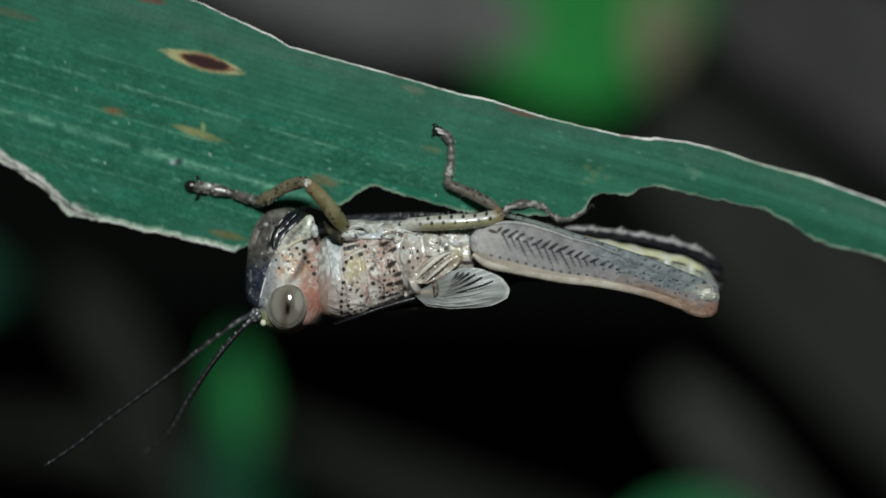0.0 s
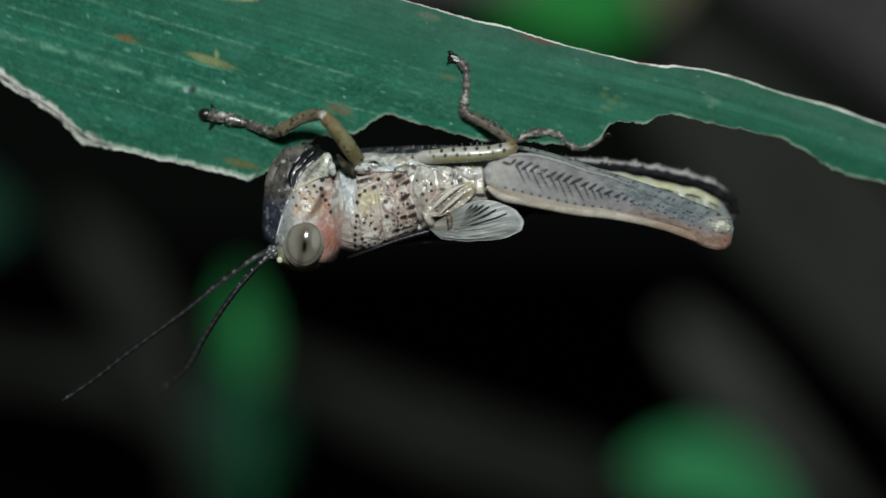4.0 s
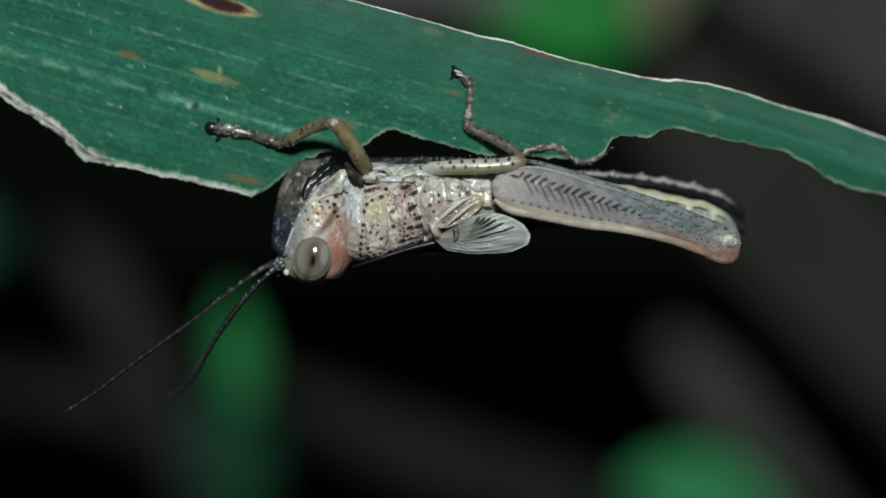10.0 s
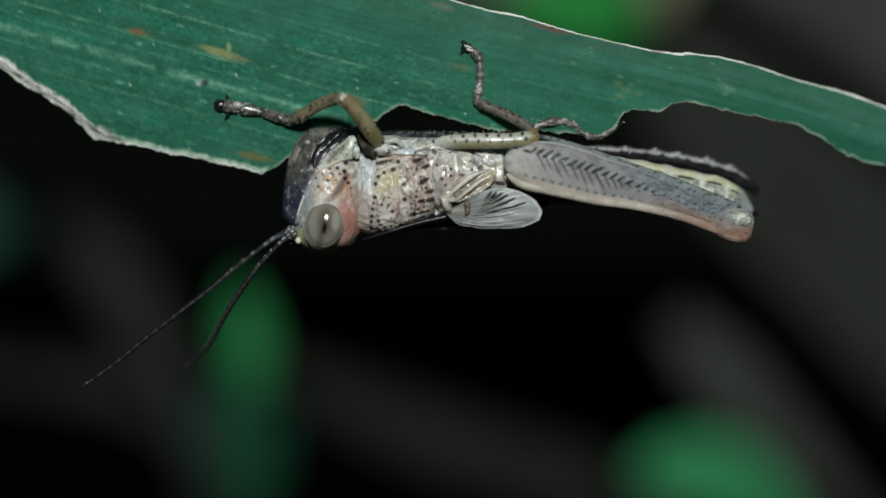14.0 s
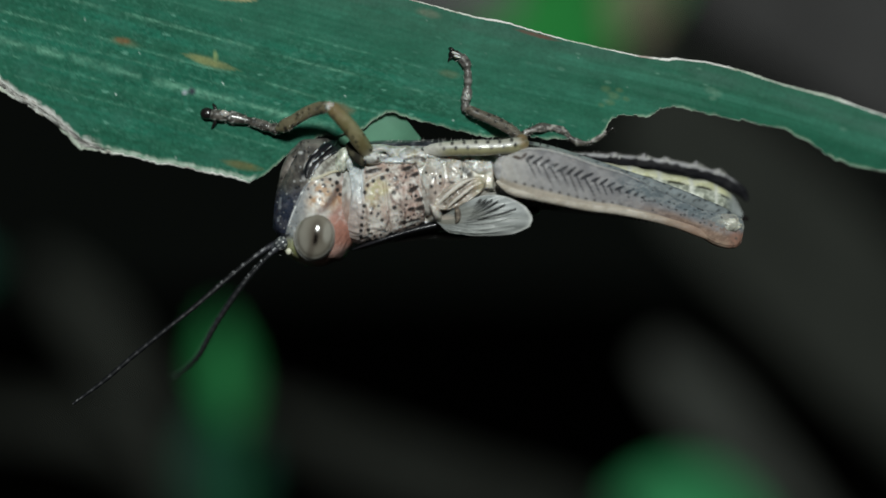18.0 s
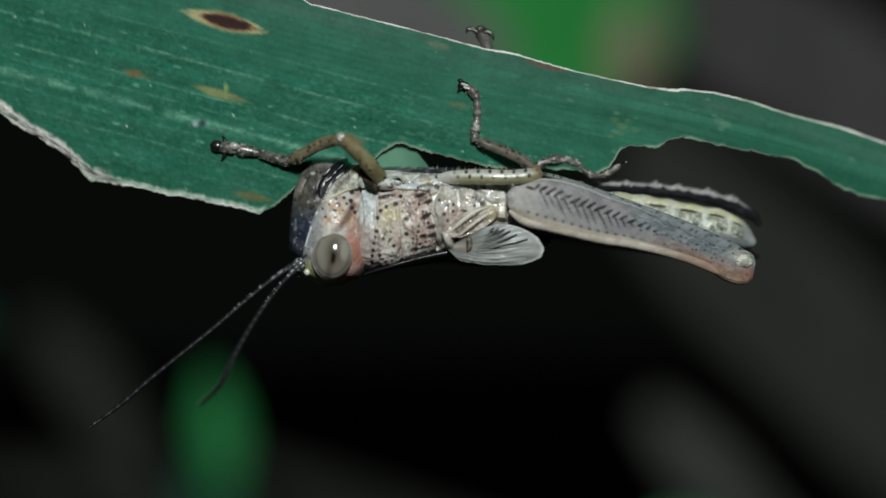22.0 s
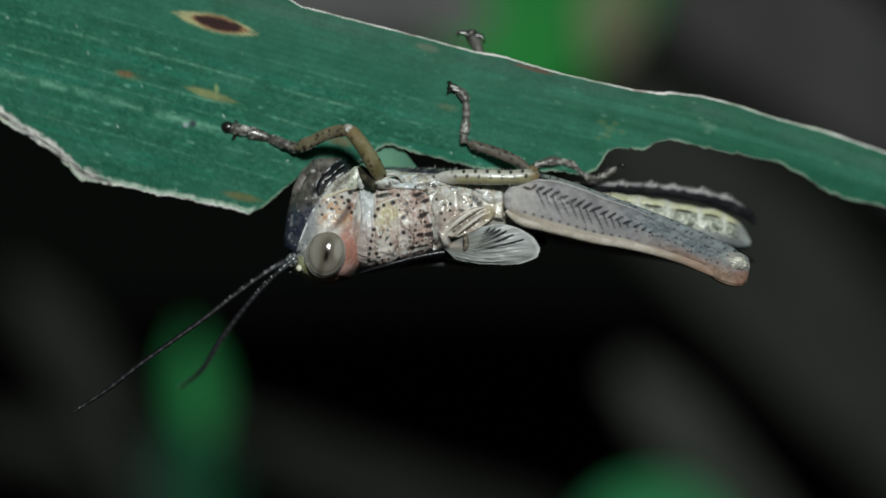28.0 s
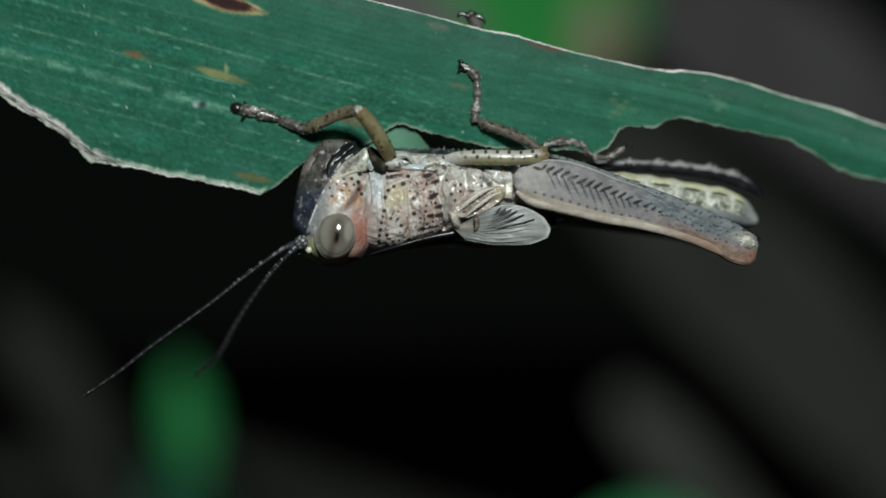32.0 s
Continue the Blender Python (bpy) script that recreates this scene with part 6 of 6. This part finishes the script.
# ---- what moves ----
# seconds; thorax shift right and down and its turn; turn of the hind thigh; turn and shift of the head; turn of each feeler
BODY_ROWS = [
    (0.0, -4.1, -2.6, 2.6, -1.4, 3.8, -12.2, -16.1, -6.2, -5.0),
    (0.5, -7.5, 3.1, 3.9, -1.8, 2.5, -12.9, -7.8, -6.3, -5.1),
    (1.0, -7.5, 4.1, 4.3, -1.9, 1.9, -10.5, -7.3, -7.3, -5.9),
    (1.5, -8.7, 6.7, 4.3, -1.8, 1.8, -12.6, -6.0, -6.7, -5.4),
    (2.0, -8.0, 6.4, 4.4, -1.9, 1.7, -10.3, -6.6, -6.6, -5.3),
    (2.5, -8.5, 8.2, 4.3, -2.1, 1.7, -13.1, -6.1, -5.9, -4.7),
    (3.0, -6.8, 4.8, 3.9, -2.1, 1.9, -9.6, -9.3, -5.9, -4.7),
    (3.5, -7.3, 4.9, 3.4, -2.0, 2.8, -9.0, -10.2, -6.3, -5.0),
    (5.5, -8.1, 2.6, 1.3, -0.2, 0.5, 0.0, -2.6, -1.2, -1.0),
    (6.0, -11.3, 2.5, 0.5, 0.1, 2.0, -0.1, -2.5, -1.2, -0.9),
    (6.5, -4.9, -6.7, 0.1, 0.6, 4.5, 14.3, -14.1, 2.0, 1.6),
    (7.0, -7.4, -1.7, -0.1, 0.4, 4.3, 6.2, -6.1, 0.1, 0.1),
    (7.5, -4.7, -5.6, -0.5, 0.3, 1.8, -1.2, -7.5, -1.3, -1.1),
    (8.0, -2.1, -8.4, -0.3, 0.2, 0.3, 1.6, -6.3, -0.4, -0.3),
    (8.5, 3.7, -1.3, 0.2, -0.0, -0.2, 2.5, -1.7, -0.8, -0.7),
    (9.0, 8.5, -7.0, 0.5, -0.0, -0.3, 6.7, -7.3, -0.9, -0.7),
    (9.5, 0.7, -1.6, 0.8, -0.1, -0.4, -1.0, 3.1, -0.5, -0.4),
    (10.0, -2.4, -0.2, 1.0, -0.2, -0.7, -1.2, 2.3, -1.1, -0.9),
    (10.5, -0.3, -0.3, 1.1, -0.1, -0.5, -0.0, 0.1, -0.3, -0.2),
    (11.0, -3.4, -1.5, 0.8, -0.2, 0.2, -1.4, 2.8, -0.5, -0.4),
    (11.5, -3.2, -3.6, 0.4, -0.2, 0.8, 0.7, -2.7, -0.6, -0.5),
    (12.0, -1.8, 0.7, 0.3, -0.1, 0.7, -0.9, 1.4, -0.6, -0.5),
    (12.5, 0.2, -2.5, 0.3, -0.0, 0.1, 0.9, -2.8, -0.4, -0.3),
    (13.0, 0.0, 0.0, 0.1, 0.0, -0.1, 0.0, 0.0, -0.1, -0.1),
    (13.5, 3.2, -1.6, -0.1, 0.1, 0.3, 1.6, -4.1, -0.6, -0.5),
    (14.0, -0.5, -2.5, -0.6, 0.3, 2.1, -0.2, -4.4, -1.0, -0.8),
    (14.5, 1.3, -9.1, -1.3, 0.9, 5.6, 11.1, -12.8, -0.4, -0.3),
    (16.5, 11.7, -1.9, -0.1, 0.5, -1.1, 6.9, -12.0, 3.6, -0.4),
    (17.0, 4.7, -3.6, -0.4, 0.4, -0.5, 6.8, -5.1, 3.0, 1.8),
    (17.5, 1.4, -0.6, -0.4, 0.1, -0.3, 1.8, -1.0, 2.3, 0.7),
    (18.0, 0.8, -0.3, -0.3, -0.1, 0.0, 3.2, -1.7, 1.6, 0.5),
    (18.5, 1.1, 2.1, -0.4, -0.1, 0.2, 0.3, -1.3, 1.1, 0.1),
    (19.0, 3.7, 1.1, -0.4, -0.1, -0.1, 3.9, -1.3, 0.9, 1.2),
    (19.5, 0.2, 1.8, -0.4, -0.0, -0.2, 0.9, -0.3, 0.7, 0.9),
    (20.0, 1.9, -1.6, -0.4, -0.1, -0.2, 1.0, -2.0, 0.0, 0.5),
    (20.5, 4.5, -1.3, -0.7, -0.1, 0.1, 2.6, -3.1, 0.0, 0.7),
    (21.0, 3.6, -3.4, -1.2, -0.1, 1.0, 2.8, -5.3, -0.1, 0.4),
    (21.5, 4.2, -3.6, -1.7, -0.0, 2.7, 4.2, -4.3, -0.5, -3.3),
    (22.0, 5.8, -4.7, -2.3, 0.2, 5.5, 11.6, -9.2, -1.8, 0.2),
    (22.5, 1.5, -9.5, -2.7, 0.4, 5.8, 15.0, -13.3, 1.4, 4.0),
    (23.0, 6.7, -7.7, -2.8, 0.5, 3.0, 4.1, -13.2, -2.0, -1.3),
    (23.5, 5.0, -8.5, -2.7, 0.6, 1.1, 5.2, -8.2, 1.6, 0.6),
    (24.0, 19.6, -5.5, -2.2, 0.6, 0.4, 6.2, -8.7, -0.0, -1.3),
    (24.5, 15.5, -6.4, -1.8, 0.5, 0.6, 8.3, -9.0, 0.6, 0.3),
    (25.0, 11.3, -4.4, -1.8, 0.2, 1.3, 1.8, 0.3, -0.0, -0.4),
    (25.5, 10.4, -5.3, -2.0, -0.0, 1.3, 3.0, -2.3, 0.0, 0.8),
    (26.0, 9.1, -3.2, -2.3, 0.2, 1.8, 3.3, -2.2, -0.3, -0.4),
    (26.5, 13.7, -4.6, -3.0, 0.4, 2.6, 2.9, -6.1, -0.3, 0.3),
    (28.5, 20.8, -5.8, -2.6, 0.4, 1.3, 7.1, -8.8, -0.1, -0.9),
    (29.0, 16.7, -4.8, -2.3, -0.1, 1.1, 3.3, -1.3, 0.3, -0.2),
    (29.5, 17.1, -3.8, -2.1, -0.3, 1.1, 4.3, -3.5, -0.2, -0.4),
    (30.0, 15.9, -1.6, -2.2, -0.2, 1.0, 1.2, -1.6, 0.3, -0.5),
    (30.5, 16.6, -2.3, -2.2, -0.0, 0.7, 2.5, 0.7, -0.0, -0.1),
    (31.0, 14.3, 0.7, -2.3, 0.2, 0.5, 2.0, -2.4, 1.0, 0.9),
    (31.5, 13.7, -1.1, -2.6, 0.4, 0.6, 3.1, -4.6, 0.4, 1.2),
    (32.0, 15.4, -2.8, -2.8, 0.3, 1.3, 6.0, -9.0, 0.2, 1.7),
]
# seconds; front knee; front foot
FOOT_ROWS = [
    (0.0, 583, 186, 380, 198),
    (0.5, 585, 192, 380, 199),
    (1.0, 584, 192, 382, 200),
    (1.5, 585, 194, 380, 199),
    (2.0, 585, 194, 381, 199),
    (2.5, 584, 195, 380, 200),
    (3.0, 584, 194, 381, 198),
    (3.5, 584, 194, 380, 198),
    (5.5, 585, 197, 381, 196),
    (6.0, 585, 197, 382, 195),
    (6.5, 583, 184, 382, 195),
    (7.0, 586, 192, 382, 194),
    (7.5, 604, 195, 383, 193),
    (8.0, 595, 175, 383, 193),
    (8.5, 601, 185, 382, 195),
    (9.0, 603, 181, 383, 194),
    (9.5, 600, 184, 383, 193),
    (10.0, 597, 183, 383, 193),
    (10.5, 598, 184, 383, 194),
    (11.0, 595, 182, 382, 194),
    (11.5, 596, 183, 383, 194),
    (12.0, 597, 182, 384, 194),
    (12.5, 597, 183, 382, 194),
    (13.0, 598, 183, 383, 194),
    (13.5, 598, 185, 382, 194),
    (14.0, 596, 183, 382, 194),
    (14.5, 593, 172, 382, 193),
    (16.5, 600, 191, 382, 193),
    (17.0, 596, 187, 384, 194),
    (17.5, 592, 185, 382, 194),
    (18.0, 593, 186, 383, 194),
    (18.5, 592, 186, 384, 193),
    (19.0, 593, 188, 381, 193),
    (19.5, 591, 187, 378, 195),
    (20.0, 591, 186, 379, 195),
    (20.5, 594, 186, 382, 194),
    (21.0, 593, 185, 380, 195),
    (21.5, 596, 187, 381, 196),
    (22.0, 597, 188, 380, 195),
    (22.5, 593, 177, 379, 195),
    (23.0, 597, 187, 379, 194),
    (23.2, 604, 179, 381, 194),
    (23.5, 615, 166, 399, 181),
    (23.8, 622, 172, 412, 167),
    (24.0, 626, 175, 416, 163),
    (24.5, 625, 174, 416, 163),
    (25.0, 622, 175, 416, 163),
    (25.5, 621, 173, 416, 163),
    (26.0, 620, 173, 416, 163),
    (26.5, 621, 172, 416, 163),
    (28.5, 627, 174, 416, 162),
    (29.0, 626, 172, 416, 161),
    (29.5, 626, 174, 417, 162),
    (30.0, 625, 173, 416, 162),
    (30.5, 625, 173, 417, 162),
    (31.0, 624, 176, 415, 163),
    (31.5, 621, 174, 415, 163),
    (32.0, 622, 176, 415, 163),
]


def shift(du, dv, turn=0.0):
    """A move in the plane of the blade, in units, and a turn in degrees, counter-clockwise as seen."""
    return pose(du * S, 0, -dv * S, 0, -turn, 0)


def about(rest, at, m):
    """The pose of a part whose rest place is given, moved by m about the point at."""
    c = Vector(P(*at))
    return Matrix.Translation(c) @ m @ Matrix.Translation(-c)


def bar(a, b, a0, b0, deep):
    """The move that carries the bar a0-b0 to a-b, in units."""
    ang = lambda p, q: math.degrees(math.atan2(-(q[1] - p[1]), q[0] - p[0]))
    turn = ang(a, b) - ang(a0, b0)
    m0, m1 = [(p + q) / 2 for p, q in zip(a0, b0)], [(p + q) / 2 for p, q in zip(a, b)]
    return about(None, (m0[0], m0[1], deep), shift(m1[0] - m0[0], m1[1] - m0[1], turn))


def place(body, x, y):
    """Where a point of the thorax lies under the move body, in units."""
    p = body @ Vector(P(x, y, 0))
    return (p[0] / S + 784, 441 - (p[2] - HEIGHT) / S)


def motions():
    home = Matrix.Translation(Vector(hopper["at"]))
    body = {}
    for t, du, dv, turn, *_ in BODY_ROWS:
        body[t] = about(None, AT, shift(du, dv, turn))
    times = sorted(body)

    def body_at(t):
        i = max(k for k, x in enumerate(times) if x <= t)
        if times[i] == t or i + 1 == len(times):
            return body[times[i]]
        return body[times[i]].lerp(body[times[i + 1]], (t - times[i]) / (times[i + 1] - times[i]))

    def local(ob, move, t):
        """The pose of a part of the grasshopper for a move in the world."""
        return (body_at(t) @ home).inverted() @ move @ Matrix.Translation(Vector(ob["at"]))

    walk(hopper, [(t, sway(t) @ body[t] @ home) for t in times])
    walk(bitten_leaf, [(r[0], sway(r[0]) @ Matrix.Translation(Vector(bitten_leaf["at"]))) for r in CAMERA_ROWS])
    # the leaf behind swings down into the gap
    swing = lambda t: shift(-60 * float(step(16.5, 14.8, t)), -92 * float(step(16.5, 14.8, t)))
    walk(leaf_behind, [(t, sway(t) @ swing(t) @ Matrix.Translation(Vector(leaf_behind["at"]))) for t in sorted([r[0] for r in CAMERA_ROWS] + [14.9, 15.4, 15.9])])
    inv = home.inverted()
    rest = lambda ob, top: Matrix.Translation(Vector(ob["at"]) - Vector(top["at"]))
    walk(thigh, [(r[0], inv @ about(None, THIGH, shift(0, 0, r[4])) @ Matrix.Translation(Vector(thigh["at"]))) for r in BODY_ROWS])
    for ob, gains in ((abdomen, (0.0, 1.0, 1.5)), (far_shin, (0.2, 2.0, 3.5))):
        lift = lambda t: float(np.interp(t, (16.5, 24.0, 32.0), gains))
        walk(ob, [(r[0], inv @ about(None, (900, 300, 0), shift(0, 0, lift(r[0]) - r[3])) @ Matrix.Translation(Vector(ob["at"]))) for r in BODY_ROWS])
    walk(head, [(r[0], inv @ about(None, HEAD, shift(r[6], r[7], r[5])) @ Matrix.Translation(Vector(head["at"]))) for r in BODY_ROWS])
    walk(feeler_far, [(r[0], rest(feeler_far, head) @ shift(0, 0, r[8])) for r in BODY_ROWS])
    walk(feeler_near, [(r[0], rest(feeler_near, head) @ shift(0, 0, r[9])) for r in BODY_ROWS])
    # feet stay on the blade while the body sways
    walk(mid_foot, [(t, local(mid_foot, Matrix.Identity(4), t)) for t in times])
    walk(mid_shin, [(t, local(mid_shin, bar(place(body[t], *MID_KNEE), MID_HEEL, MID_KNEE, MID_HEEL, -40), t)) for t in times])
    walk(front_thigh, [(t, local(front_thigh, bar(place(body_at(t), *FRONT_HIP), (kx, ky), FRONT_HIP, FRONT_KNEE, -112), t)) for t, kx, ky, fx, fy in FOOT_ROWS])
    heel = lambda kx, ky, fx, fy: (FRONT_HEEL[0] + 0.5 * (fx - FRONT_TOE[0]) + 0.5 * (kx - FRONT_KNEE[0]), FRONT_HEEL[1] + 0.5 * (fy - FRONT_TOE[1]) + 0.5 * (ky - FRONT_KNEE[1]))
    walk(front_shin, [(t, local(front_shin, bar((kx, ky), heel(kx, ky, fx, fy), FRONT_KNEE, FRONT_HEEL, -68), t)) for t, kx, ky, fx, fy in FOOT_ROWS])
    walk(front_foot, [(t, local(front_foot, bar(heel(kx, ky, fx, fy), (fx, fy), FRONT_HEEL, FRONT_TOE, -22), t)) for t, kx, ky, fx, fy in FOOT_ROWS])
    # the hind foot holds the blade's edge until the body has lifted it away
    walk(hind_foot, [(t, local(hind_foot, Matrix.Identity(4) if t < 15 else body_at(t), t)) for t in times])
    # the far foot climbs over the upper edge
    walk(far_foot, [(t, local(far_foot, shift(*m), t)) for t, m in FAR_STEP])


FAR_STEP = [(0.0, (0, 60)), (18.0, (0, 60)), (19.5, (12, -24)), (32.0, (12, -24))]
motions()
